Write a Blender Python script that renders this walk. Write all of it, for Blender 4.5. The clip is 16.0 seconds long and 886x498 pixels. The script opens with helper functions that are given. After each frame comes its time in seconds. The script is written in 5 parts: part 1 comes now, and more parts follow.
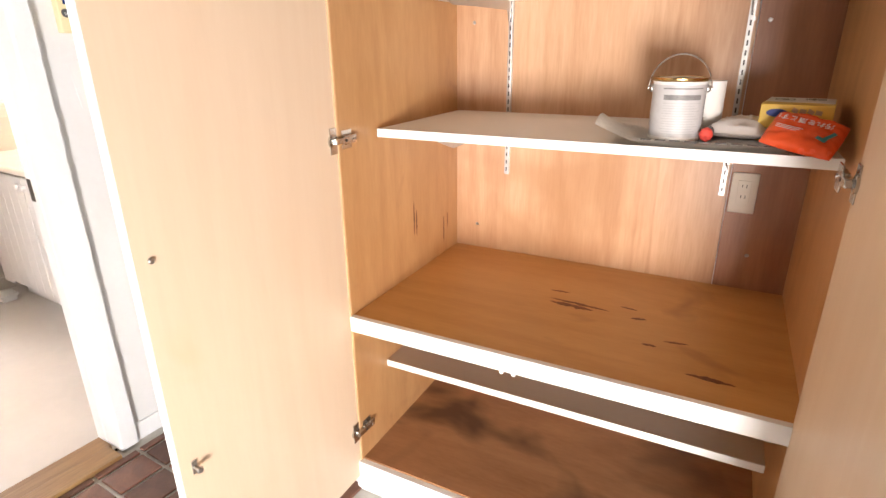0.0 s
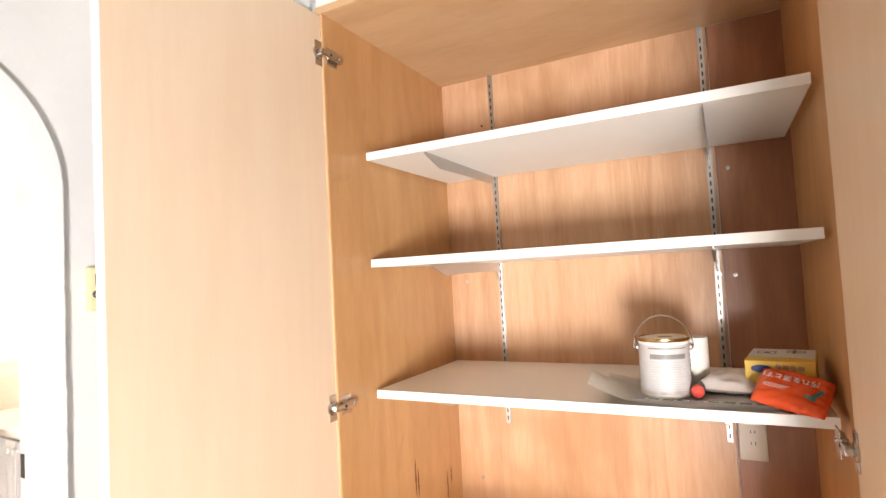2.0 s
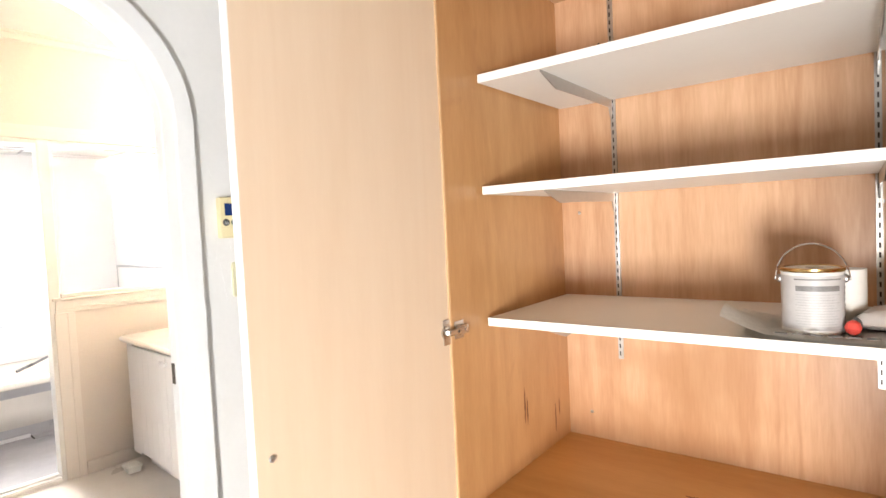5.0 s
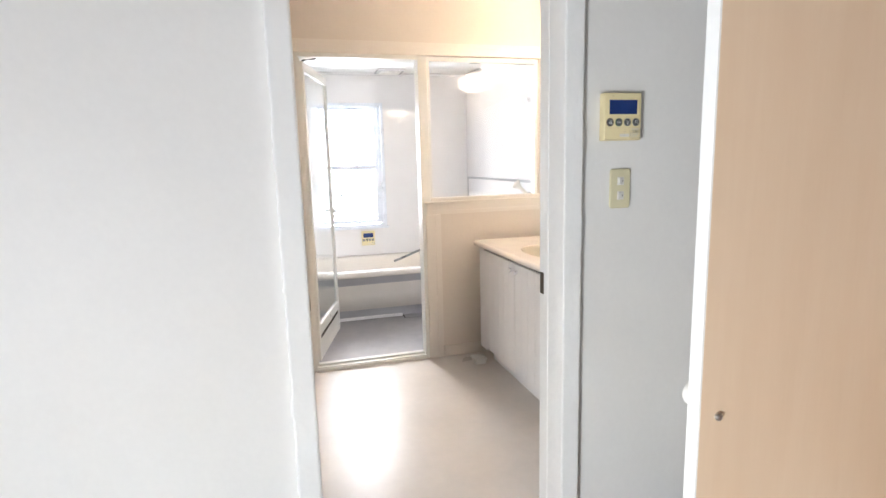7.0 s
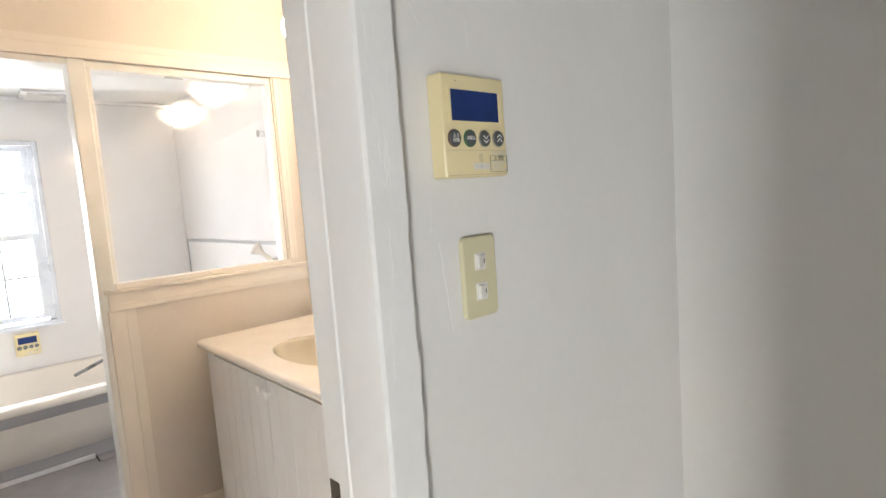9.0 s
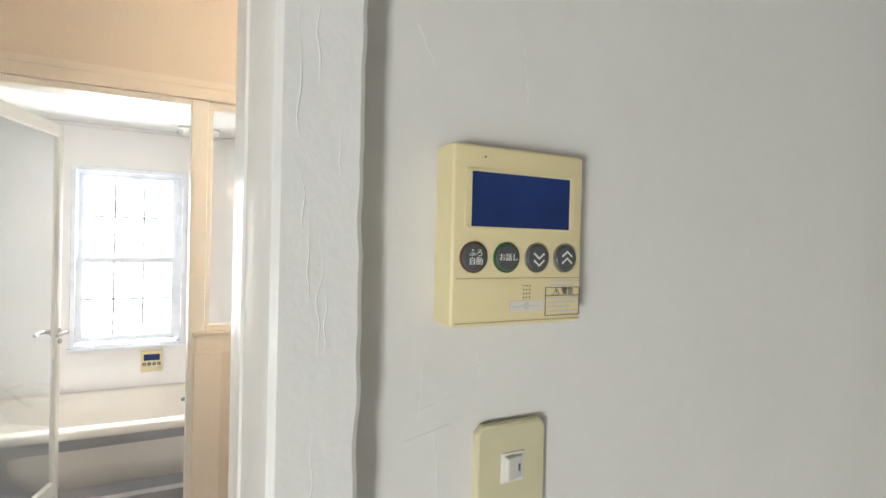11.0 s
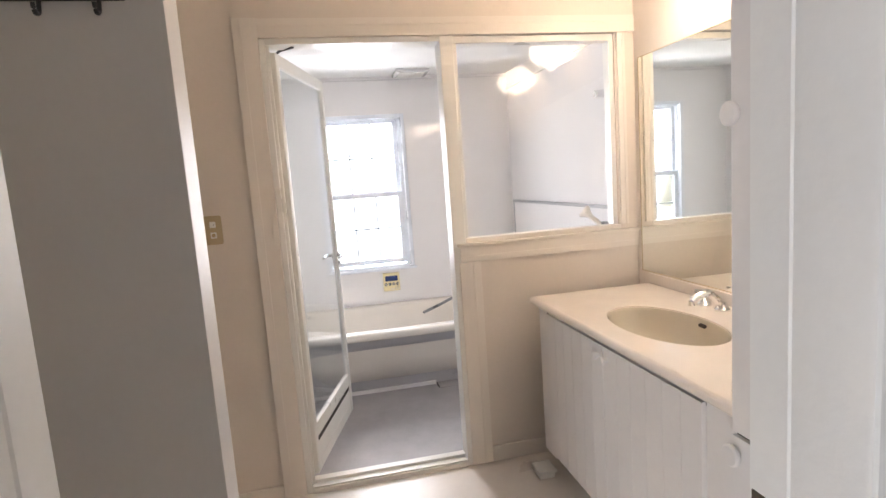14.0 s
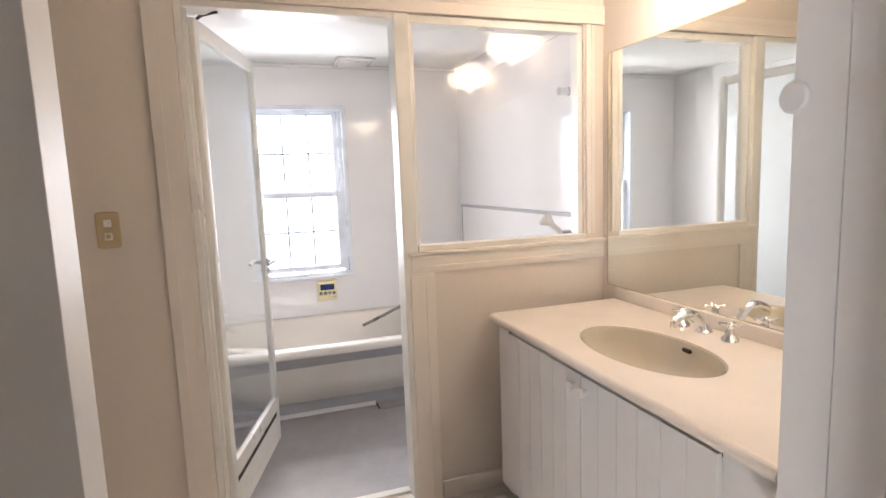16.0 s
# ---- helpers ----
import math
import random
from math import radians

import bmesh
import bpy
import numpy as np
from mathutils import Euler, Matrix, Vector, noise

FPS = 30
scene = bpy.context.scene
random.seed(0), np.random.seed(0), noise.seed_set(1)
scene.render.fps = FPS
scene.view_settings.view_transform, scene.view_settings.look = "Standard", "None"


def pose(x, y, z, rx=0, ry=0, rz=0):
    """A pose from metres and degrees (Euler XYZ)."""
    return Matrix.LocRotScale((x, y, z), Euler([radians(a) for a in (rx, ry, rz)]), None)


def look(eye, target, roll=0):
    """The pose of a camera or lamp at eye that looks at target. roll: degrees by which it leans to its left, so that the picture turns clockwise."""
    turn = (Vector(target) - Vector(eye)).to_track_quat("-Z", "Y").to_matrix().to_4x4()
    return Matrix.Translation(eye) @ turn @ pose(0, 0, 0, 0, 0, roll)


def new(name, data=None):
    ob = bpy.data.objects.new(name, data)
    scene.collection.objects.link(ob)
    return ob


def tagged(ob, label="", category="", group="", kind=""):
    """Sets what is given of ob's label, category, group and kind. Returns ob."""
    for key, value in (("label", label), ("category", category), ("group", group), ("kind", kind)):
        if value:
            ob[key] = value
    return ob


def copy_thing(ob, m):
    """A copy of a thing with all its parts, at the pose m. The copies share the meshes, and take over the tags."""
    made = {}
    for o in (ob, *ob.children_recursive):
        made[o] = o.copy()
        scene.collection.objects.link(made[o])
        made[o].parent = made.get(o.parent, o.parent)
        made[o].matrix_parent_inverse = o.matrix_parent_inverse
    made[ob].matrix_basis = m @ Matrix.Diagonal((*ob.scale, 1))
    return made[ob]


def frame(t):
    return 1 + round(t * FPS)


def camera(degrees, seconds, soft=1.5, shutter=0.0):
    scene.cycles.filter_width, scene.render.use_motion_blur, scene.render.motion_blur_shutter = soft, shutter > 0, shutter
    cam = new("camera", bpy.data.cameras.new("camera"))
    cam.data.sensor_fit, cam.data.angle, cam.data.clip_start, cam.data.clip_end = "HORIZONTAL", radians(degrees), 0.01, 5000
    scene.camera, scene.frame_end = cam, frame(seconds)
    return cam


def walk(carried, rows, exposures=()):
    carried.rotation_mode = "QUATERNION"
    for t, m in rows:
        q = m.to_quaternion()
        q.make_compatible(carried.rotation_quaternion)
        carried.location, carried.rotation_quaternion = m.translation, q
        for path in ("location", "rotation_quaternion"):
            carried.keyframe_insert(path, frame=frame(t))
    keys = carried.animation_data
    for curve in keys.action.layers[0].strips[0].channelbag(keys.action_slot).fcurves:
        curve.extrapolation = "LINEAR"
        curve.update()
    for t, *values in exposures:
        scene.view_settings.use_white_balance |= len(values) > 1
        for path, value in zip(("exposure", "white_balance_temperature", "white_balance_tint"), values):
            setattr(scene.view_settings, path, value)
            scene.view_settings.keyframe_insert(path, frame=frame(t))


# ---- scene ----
cam = camera(78.5, 16.0)
PATH = [
    (0, (-0.002, 0.362, 1.322), (-0.98, 1.962, 0.627), -0.6),
    (0.5, (0.016, 0.365, 1.36), (-1.015, 2.011, 0.882), -2.5),
    (1, (0.019, 0.355, 1.392), (-1.025, 2.041, 1.138), -2.8),
    (1.5, (0.028, 0.347, 1.408), (-1.018, 2.05, 1.328), -2.9),
    (2, (0.031, 0.352, 1.427), (-1.005, 2.059, 1.524), -3.0),
    (2.5, (0.03, 0.349, 1.443), (-0.987, 2.055, 1.677), -3.2),
    (3, (0.025, 0.351, 1.438), (-0.985, 2.061, 1.674), -3.4),
    (3.2, (0.027, 0.355, 1.445), (-0.986, 2.067, 1.66), -3.6),
    (5.3, (-0.053, 0.354, 1.373), (-1.502, 1.726, 1.233), -2.6),
    (5.5, (-0.074, 0.35, 1.369), (-1.62, 1.61, 1.222), -2.4),
    (6, (-0.131, 0.337, 1.352), (-1.894, 1.264, 1.172), -1.6),
    (6.5, (-0.181, 0.325, 1.333), (-2.079, 0.902, 1.079), -1.1),
    (7, (-0.352, 0.31, 1.328), (-2.25, 0.853, 1.005), -1.5),
    (7.5, (-0.593, 0.315, 1.327), (-2.452, 0.966, 0.983), -2.7),
    (8, (-0.872, 0.421, 1.332), (-2.752, 1.015, 0.995), -2.8),
    (8.5, (-1.106, 0.569, 1.343), (-2.864, 1.483, 1.07), -2.9),
    (9, (-1.257, 0.724, 1.352), (-2.723, 2.07, 1.152), -4.2),
    (9.5, (-1.328, 0.887, 1.381), (-2.722, 2.315, 1.239), -4.9),
    (10, (-1.4, 1.026, 1.411), (-2.957, 2.278, 1.314), -2.5),
    (12.5, (-1.442, 1.022, 1.441), (-3.298, 1.767, 1.41), 0.2),
    (13, (-1.421, 0.814, 1.416), (-3.324, 1.421, 1.314), -2.4),
    (13.5, (-1.38, 0.694, 1.377), (-3.309, 1.171, 1.156), -4.5),
    (14, (-1.396, 0.618, 1.36), (-3.339, 1.017, 1.106), -4.1),
    (14.5, (-1.462, 0.616, 1.359), (-3.405, 1.01, 1.091), -3.9),
    (15, (-1.587, 0.67, 1.36), (-3.52, 1.143, 1.161), -2.6),
    (15.5, (-1.668, 0.675, 1.348), (-3.573, 1.242, 1.125), -2.1),
    (16, (-1.712, 0.623, 1.343), (-3.592, 1.258, 1.092), -2.1),
]
EXPOSURES = [
    (0.0, 6.6, 6600, 15), (3.2, 6.8, 6500, 11), (5.3, 6.5, 6350, 10), (6.2, 6.2, 6150, 9), (7.0, 5.85, 6050, 9), (8.0, 5.7, 5950, 11),
    (9.0, 5.72, 6350, 8), (10.0, 5.65, 6500, 5), (12.5, 5.9, 6250, 6), (13.5, 5.42, 6250, 12), (16.0, 5.4, 6250, 13),
]
walk(cam, [(t, look(eye, target, roll)) for t, eye, target, roll in PATH], EXPOSURES)

# ---- light ----
world = bpy.data.worlds.new("sky")
scene.world = world
world.use_nodes = True
sky = world.node_tree.nodes.new("ShaderNodeTexSky")
sky.sky_type = "NISHITA"
sky.sun_disc = False
sky.sun_elevation = radians(45)
sky.sun_rotation = radians(180)
world.node_tree.nodes["Background"].inputs[1].default_value = 0.05
world.node_tree.links.new(sky.outputs[0], world.node_tree.nodes["Background"].inputs[0])


def area_lamp(name, eye, target, width, height, power, colour):
    data = bpy.data.lights.new(name, "AREA")
    data.shape, data.size, data.size_y, data.energy, data.color = "RECTANGLE", width, height, power, colour
    ob = new(name, data)
    ob.matrix_world = look(eye, target)
    return ob


# daylight standing in the opening of the bath window
area_lamp("bath_daylight", (-5.86, 0.90, 1.36), (-4.0, 0.90, 0.55), 0.84, 1.50, 2.3, (0.99, 0.965, 0.96))
# lamp added in an unseen low opening, standing in for daylight from below
low_light = area_lamp("hall_added_daylight", (0.86, -1.74, 0.54), (-0.9, 1.4, 1.05), 0.66, 0.74, 1.35, (1.0, 0.985, 0.96))
low_light.data.spread = radians(150)

# ---- materials ----
def material(name, colour, rough=0.5, metal=0.0, vary=0.06, scale=6.0, grain=60.0, bump=0.0, bump_scale=40.0, spec=0.5, rough_vary=0.08, random=0.0, coat=0.0):
    """Painted or moulded surface: two scales of noise in colour and gloss, with fine relief."""
    m = bpy.data.materials.new(name)
    m.use_nodes = True
    nodes, links = m.node_tree.nodes, m.node_tree.links
    bsdf = nodes["Principled BSDF"]
    bsdf.inputs["Metallic"].default_value = metal
    bsdf.inputs["Specular IOR Level"].default_value = spec
    bsdf.inputs["Coat Weight"].default_value = coat
    where = nodes.new("ShaderNodeTexCoord")
    coarse, fine = nodes.new("ShaderNodeTexNoise"), nodes.new("ShaderNodeTexNoise")
    for tex, size, detail in ((coarse, scale, 4), (fine, grain, 3)):
        tex.inputs["Scale"].default_value, tex.inputs["Detail"].default_value = size, detail
        links.new(where.outputs["Object"], tex.inputs["Vector"])
    both = nodes.new("ShaderNodeMath")
    both.operation = "MULTIPLY_ADD"
    both.inputs[1].default_value = 0.4
    links.new(fine.outputs["Fac"], both.inputs[0])
    links.new(coarse.outputs["Fac"], both.inputs[2])
    ramp = nodes.new("ShaderNodeValToRGB")
    lo, hi = [max(0.0, c * (1 - vary)) for c in colour], [min(1.0, c * (1 + vary)) for c in colour]
    ramp.color_ramp.elements[0].position, ramp.color_ramp.elements[1].position = 0.45, 0.95
    ramp.color_ramp.elements[0].color, ramp.color_ramp.elements[1].color = (*lo, 1), (*hi, 1)
    links.new(both.outputs[0], ramp.inputs[0])
    tone = ramp.outputs[0]
    if random:
        info, shift = nodes.new("ShaderNodeObjectInfo"), nodes.new("ShaderNodeMapRange")
        shift.inputs["To Min"].default_value, shift.inputs["To Max"].default_value = 1 - random, 1 + random
        links.new(info.outputs["Random"], shift.inputs["Value"])
        hsv = nodes.new("ShaderNodeHueSaturation")
        links.new(shift.outputs[0], hsv.inputs["Value"])
        links.new(tone, hsv.inputs["Color"])
        tone = hsv.outputs[0]
    links.new(tone, bsdf.inputs["Base Color"])
    gloss = nodes.new("ShaderNodeMapRange")
    gloss.inputs["To Min"].default_value, gloss.inputs["To Max"].default_value = max(0.02, rough - rough_vary), min(1, rough + rough_vary)
    links.new(coarse.outputs["Fac"], gloss.inputs["Value"])
    links.new(gloss.outputs[0], bsdf.inputs["Roughness"])
    if bump:
        relief, lift = nodes.new("ShaderNodeTexNoise"), nodes.new("ShaderNodeBump")
        relief.inputs["Scale"].default_value, relief.inputs["Detail"].default_value = bump_scale, 5
        links.new(where.outputs["Object"], relief.inputs["Vector"])
        lift.inputs["Strength"].default_value, lift.inputs["Distance"].default_value = bump, 0.004
        links.new(relief.outputs["Fac"], lift.inputs["Height"])
        links.new(lift.outputs[0], bsdf.inputs["Normal"])
    return m


def plywood(name, pale, dark, stretch, rough=0.45, figure=2.2, stain=None, bump=0.08):
    """Veneer with grain drawn out along one axis, cathedral figure and scattered stains."""
    m = bpy.data.materials.new(name)
    m.use_nodes = True
    nodes, links = m.node_tree.nodes, m.node_tree.links
    bsdf = nodes["Principled BSDF"]
    where, place = nodes.new("ShaderNodeTexCoord"), nodes.new("ShaderNodeMapping")
    place.inputs["Scale"].default_value = stretch
    links.new(where.outputs["Object"], place.inputs["Vector"])
    wave, streak, fleck = nodes.new("ShaderNodeTexNoise"), nodes.new("ShaderNodeTexNoise"), nodes.new("ShaderNodeTexNoise")
    wave.inputs["Scale"].default_value, wave.inputs["Detail"].default_value, wave.inputs["Distortion"].default_value = figure, 5, 0.7
    streak.inputs["Scale"].default_value, streak.inputs["Detail"].default_value = 13, 6
    fleck.inputs["Scale"].default_value, fleck.inputs["Detail"].default_value = 70, 3
    for tex in (wave, streak, fleck):
        links.new(place.outputs[0], tex.inputs["Vector"])
    ring = nodes.new("ShaderNodeMath")
    ring.operation = "SINE"
    times = nodes.new("ShaderNodeMath")
    times.operation, times.inputs[1].default_value = "MULTIPLY", 34.0
    links.new(wave.outputs["Fac"], times.inputs[0])
    links.new(times.outputs[0], ring.inputs[0])
    mix1, mix2 = nodes.new("ShaderNodeMath"), nodes.new("ShaderNodeMath")
    mix1.operation = mix2.operation = "MULTIPLY_ADD"
    mix1.inputs[1].default_value, mix2.inputs[1].default_value = 0.075, 0.30
    broad, blend = nodes.new("ShaderNodeTexNoise"), nodes.new("ShaderNodeMix")
    broad.inputs["Scale"].default_value, broad.inputs["Detail"].default_value, broad.inputs["Distortion"].default_value = 2.6, 3, 0.5
    links.new(place.outputs[0], broad.inputs["Vector"])
    blend.inputs[0].default_value = 0.45
    links.new(broad.outputs["Fac"], blend.inputs[2])
    links.new(streak.outputs["Fac"], blend.inputs[3])
    links.new(ring.outputs[0], mix1.inputs[0])
    links.new(blend.outputs[0], mix1.inputs[2])
    links.new(fleck.outputs["Fac"], mix2.inputs[0])
    links.new(mix1.outputs[0], mix2.inputs[2])
    ramp = nodes.new("ShaderNodeValToRGB")
    ramp.color_ramp.elements[0].position, ramp.color_ramp.elements[1].position = 0.38, 0.88
    ramp.color_ramp.elements[0].color, ramp.color_ramp.elements[1].color = (*dark, 1), (*pale, 1)
    links.new(mix2.outputs[0], ramp.inputs[0])
    tone = ramp.outputs[0]
    if stain:
        blot, cut, dye = nodes.new("ShaderNodeTexNoise"), nodes.new("ShaderNodeValToRGB"), nodes.new("ShaderNodeMix")
        blot.inputs["Scale"].default_value, blot.inputs["Detail"].default_value, blot.inputs["Distortion"].default_value = stain[1], 3, 0.6
        links.new(where.outputs["Object"], blot.inputs["Vector"])
        cut.color_ramp.elements[0].position, cut.color_ramp.elements[1].position = stain[2], stain[2] + 0.14
        cut.color_ramp.elements[0].color, cut.color_ramp.elements[1].color = (0, 0, 0, 1), (stain[3], stain[3], stain[3], 1)
        links.new(blot.outputs["Fac"], cut.inputs[0])
        dye.data_type, dye.blend_type = "RGBA", "MIX"
        links.new(cut.outputs[0], dye.inputs[0])
        links.new(tone, dye.inputs[6])
        dye.inputs[7].default_value = (*stain[0], 1)
        tone = dye.outputs[2]
    links.new(tone, bsdf.inputs["Base Color"])
    bsdf.inputs["Roughness"].default_value = rough
    lift = nodes.new("ShaderNodeBump")
    lift.inputs["Strength"].default_value, lift.inputs["Distance"].default_value = bump, 0.002
    links.new(mix2.outputs[0], lift.inputs["Height"])
    links.new(lift.outputs[0], bsdf.inputs["Normal"])
    return m


def glass(name, tint=(1, 1, 1), rough=0.0, ior=1.45):
    m = bpy.data.materials.new(name)
    m.use_nodes = True
    bsdf = m.node_tree.nodes["Principled BSDF"]
    bsdf.inputs["Base Color"].default_value = (*tint, 1)
    bsdf.inputs["Transmission Weight"].default_value = 1
    bsdf.inputs["Roughness"].default_value, bsdf.inputs["IOR"].default_value = rough, ior
    return m


def glow(name, colour, strength):
    m = bpy.data.materials.new(name)
    m.use_nodes = True
    bsdf = m.node_tree.nodes["Principled BSDF"]
    bsdf.inputs["Base Color"].default_value = (0.9, 0.88, 0.84, 1)
    bsdf.inputs["Emission Color"].default_value = (*colour, 1)
    bsdf.inputs["Emission Strength"].default_value = strength
    return m


WALL = material("hall_wall_paint", (0.79, 0.785, 0.765), 0.55, vary=0.03, scale=3, bump=0.25, bump_scale=22)
# for hall walls out of view; brown chosen to limit bounced light
TAN_WALL = material("unseen_brown_wall", (0.33, 0.295, 0.26), 0.7, vary=0.08, scale=3, bump=0.1)
TRIM = material("gloss_white_paint", (0.85, 0.855, 0.845), 0.34, vary=0.03, scale=5, bump=0.35, bump_scale=34)
WASH_WALL = material("washroom_wallpaper", (0.74, 0.665, 0.585), 0.6, vary=0.03, scale=3, bump=0.12, bump_scale=60)
CASING = material("cream_frame_paint", (0.80, 0.74, 0.665), 0.38, vary=0.02, scale=5)
GREY_PANEL = material("grey_white_panel", (0.60, 0.59, 0.58), 0.5, vary=0.03, scale=3)
CEILING = material("ceiling_paint", (0.82, 0.81, 0.78), 0.7, vary=0.02, bump=0.08, bump_scale=80)
BATH_WALL = material("bath_panel", (0.84, 0.82, 0.81), 0.07, vary=0.015, rough_vary=0.02)
BATH_GREY = material("grey_strip", (0.36, 0.36, 0.37), 0.35)
BATH_FLOOR = material("bath_floor_resin", (0.42, 0.40, 0.40), 0.5, vary=0.10, scale=9, grain=160, bump=0.25, bump_scale=160)
APRON = material("tub_apron_grey", (0.47, 0.46, 0.47), 0.3, vary=0.03)
TUB = material("tub_cream", (0.80, 0.75, 0.68), 0.16, vary=0.02)
UPVC = material("white_window_frame", (0.80, 0.83, 0.88), 0.28, vary=0.02)
BATH_FRAME = material("white_door_frame", (0.80, 0.78, 0.73), 0.3, vary=0.03)
VINYL = material("cream_vinyl_floor", (0.74, 0.69, 0.64), 0.30, vary=0.05, scale=4, grain=25, bump=0.06, bump_scale=14, rough_vary=0.07)
COUNTER = material("cream_counter", (0.82, 0.75, 0.68), 0.22, vary=0.02)
BASIN = material("cream_basin", (0.60, 0.55, 0.45), 0.12, vary=0.02)
CABINET = material("white_cabinet_board", (0.78, 0.76, 0.75), 0.42, vary=0.03, scale=5, bump=0.06, bump_scale=60)
SHELF = material("white_melamine", (0.84, 0.83, 0.79), 0.35, vary=0.02)
# faces of the shelf below the deck, darker than the white melamine
SHELF_UNDER = material("darker_shelf_face", (0.60, 0.56, 0.52), 0.45, vary=0.03)
GAP = material("dark_gap", (0.05, 0.04, 0.035), 0.8)
CHROME = material("chrome", (0.85, 0.85, 0.86), 0.08, metal=1.0, vary=0.02, rough_vary=0.03)
STEEL = material("dull_steel", (0.50, 0.49, 0.47), 0.3, metal=1.0, vary=0.10)
NICKEL = material("bright_nickel", (0.55, 0.53, 0.50), 0.24, metal=1.0, vary=0.08)
BLACK_METAL = material("black_metal", (0.02, 0.02, 0.02), 0.4)
BROWN_METAL = material("bronze_plate", (0.10, 0.08, 0.06), 0.4, metal=0.6)
CREAM_PLASTIC = material("yellowed_plastic", (0.80, 0.70, 0.42), 0.38, vary=0.03, scale=9)
PLATE_PLASTIC = material("ivory_plate", (0.66, 0.62, 0.42), 0.3, vary=0.03)
OLD_PLATE = material("aged_beige_plate", (0.50, 0.40, 0.24), 0.4, vary=0.05)
WHITE_PLASTIC = material("white_plastic", (0.80, 0.79, 0.75), 0.35, vary=0.02)
OUTLET = material("outlet_white", (0.76, 0.72, 0.64), 0.35, vary=0.02)
SCREEN = material("blue_screen", (0.012, 0.035, 0.16), 0.12, vary=0.15, scale=20)
BUTTON = material("dark_button", (0.09, 0.10, 0.10), 0.35, vary=0.1)
GREEN_RING = material("green_ring", (0.02, 0.12, 0.04), 0.3)
RED_RING = material("reddish_ring", (0.13, 0.06, 0.05), 0.3)
PRINT = material("grey_print", (0.62, 0.62, 0.60), 0.6)
DARK_PRINT = material("dark_print", (0.16, 0.15, 0.14), 0.6)
LABEL = material("label_paper", (0.74, 0.68, 0.48), 0.5)
TILE = material("terracotta_tile", (0.17, 0.075, 0.045), 0.4, vary=0.35, scale=14, grain=80, bump=0.35, bump_scale=45, random=0.35)
GROUT = material("pale_grout", (0.68, 0.64, 0.58), 0.85, vary=0.10, bump=0.4, bump_scale=120)
# floor out of view behind the tiles, pale to bounce light into the hall
HALL_FLOOR = material("unseen_pale_floor", (0.77, 0.77, 0.76), 0.4, vary=0.05)
SILL_WOOD = plywood("threshold_wood", (0.42, 0.24, 0.09), (0.22, 0.11, 0.04), (10, 0.9, 10), 0.4)
PLY_BACK = plywood("lauan_back", (0.70, 0.45, 0.28), (0.46, 0.245, 0.125), (2.3, 2.3, 0.22), 0.30, stain=((0.42, 0.22, 0.10), 1.9, 0.50, 0.55))
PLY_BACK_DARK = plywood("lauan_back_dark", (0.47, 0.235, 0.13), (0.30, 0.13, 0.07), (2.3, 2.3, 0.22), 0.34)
PLY_SIDE = plywood("amber_side_veneer", (0.60, 0.345, 0.155), (0.46, 0.24, 0.092), (1.6, 1.6, 0.3), 0.36, stain=((0.30, 0.13, 0.05), 5.0, 0.64, 0.6))
PLY_DECK = plywood("amber_deck_veneer", (0.63, 0.35, 0.12), (0.50, 0.255, 0.072), (0.3, 1.8, 1.8), 0.36, stain=((0.26, 0.11, 0.035), 4.0, 0.62, 0.7))
PLY_BASE = plywood("stained_base_veneer", (0.50, 0.27, 0.13), (0.33, 0.15, 0.065), (0.4, 1.6, 1.6), 0.4, stain=((0.10, 0.045, 0.025), 2.6, 0.50, 0.9))
PLY_TOP = plywood("ceiling_veneer", (0.63, 0.425, 0.245), (0.50, 0.305, 0.155), (0.4, 1.2, 1.2), 0.40)
# hall ceiling out of view; dark so that little light bounces off it
DARK_CEILING = plywood("unseen_dark_ceiling", (0.16, 0.11, 0.07), (0.10, 0.065, 0.04), (0.4, 1.8, 1.8), 0.5)
DOOR_VENEER = plywood("pale_door_veneer", (0.74, 0.588, 0.428), (0.70, 0.538, 0.378), (2.2, 2.2, 0.2), 0.45, stain=((0.66, 0.46, 0.24), 2.4, 0.64, 0.45), bump=0.03)
TIN_LABEL = material("tin_label", (0.50, 0.49, 0.485), 0.5, vary=0.06, scale=60, grain=300)
TIN_GREY = material("tin_grey", (0.20, 0.195, 0.19), 0.5, vary=0.2, scale=240)
TIN_PRINT = material("tin_print", (0.42, 0.415, 0.41), 0.5, vary=0.12, scale=300)
PAINT_TIN = material("printed_tin", (0.74, 0.73, 0.70), 0.35, vary=0.12, scale=50, grain=220)
GOLD_RIM = material("gold_rim", (0.55, 0.38, 0.16), 0.25, metal=1.0)
NEWSPAPER = material("newspaper", (0.88, 0.86, 0.81), 0.7, vary=0.06, scale=90, grain=320)
TISSUE = material("tissue_pack", (0.80, 0.75, 0.72), 0.3, vary=0.06, scale=18, bump=0.4, bump_scale=30)
RED_FOAM = material("coral_red", (0.75, 0.08, 0.06), 0.5)
ORANGE_FILM = material("orange_film", (0.86, 0.105, 0.025), 0.25, vary=0.15, scale=12, bump=0.5, bump_scale=28)
YELLOW_CARD = material("yellow_card", (0.80, 0.55, 0.10), 0.45, vary=0.06)
KRAFT_PALE = material("pale_torn_card", (0.58, 0.46, 0.33), 0.7, vary=0.10, scale=40)
INK_GREEN = material("green_ink", (0.10, 0.12, 0.05), 0.5)
BROWN_CARD = material("kraft_card", (0.45, 0.33, 0.20), 0.6)
CARD_WHITE = material("white_card", (0.78, 0.76, 0.70), 0.5)
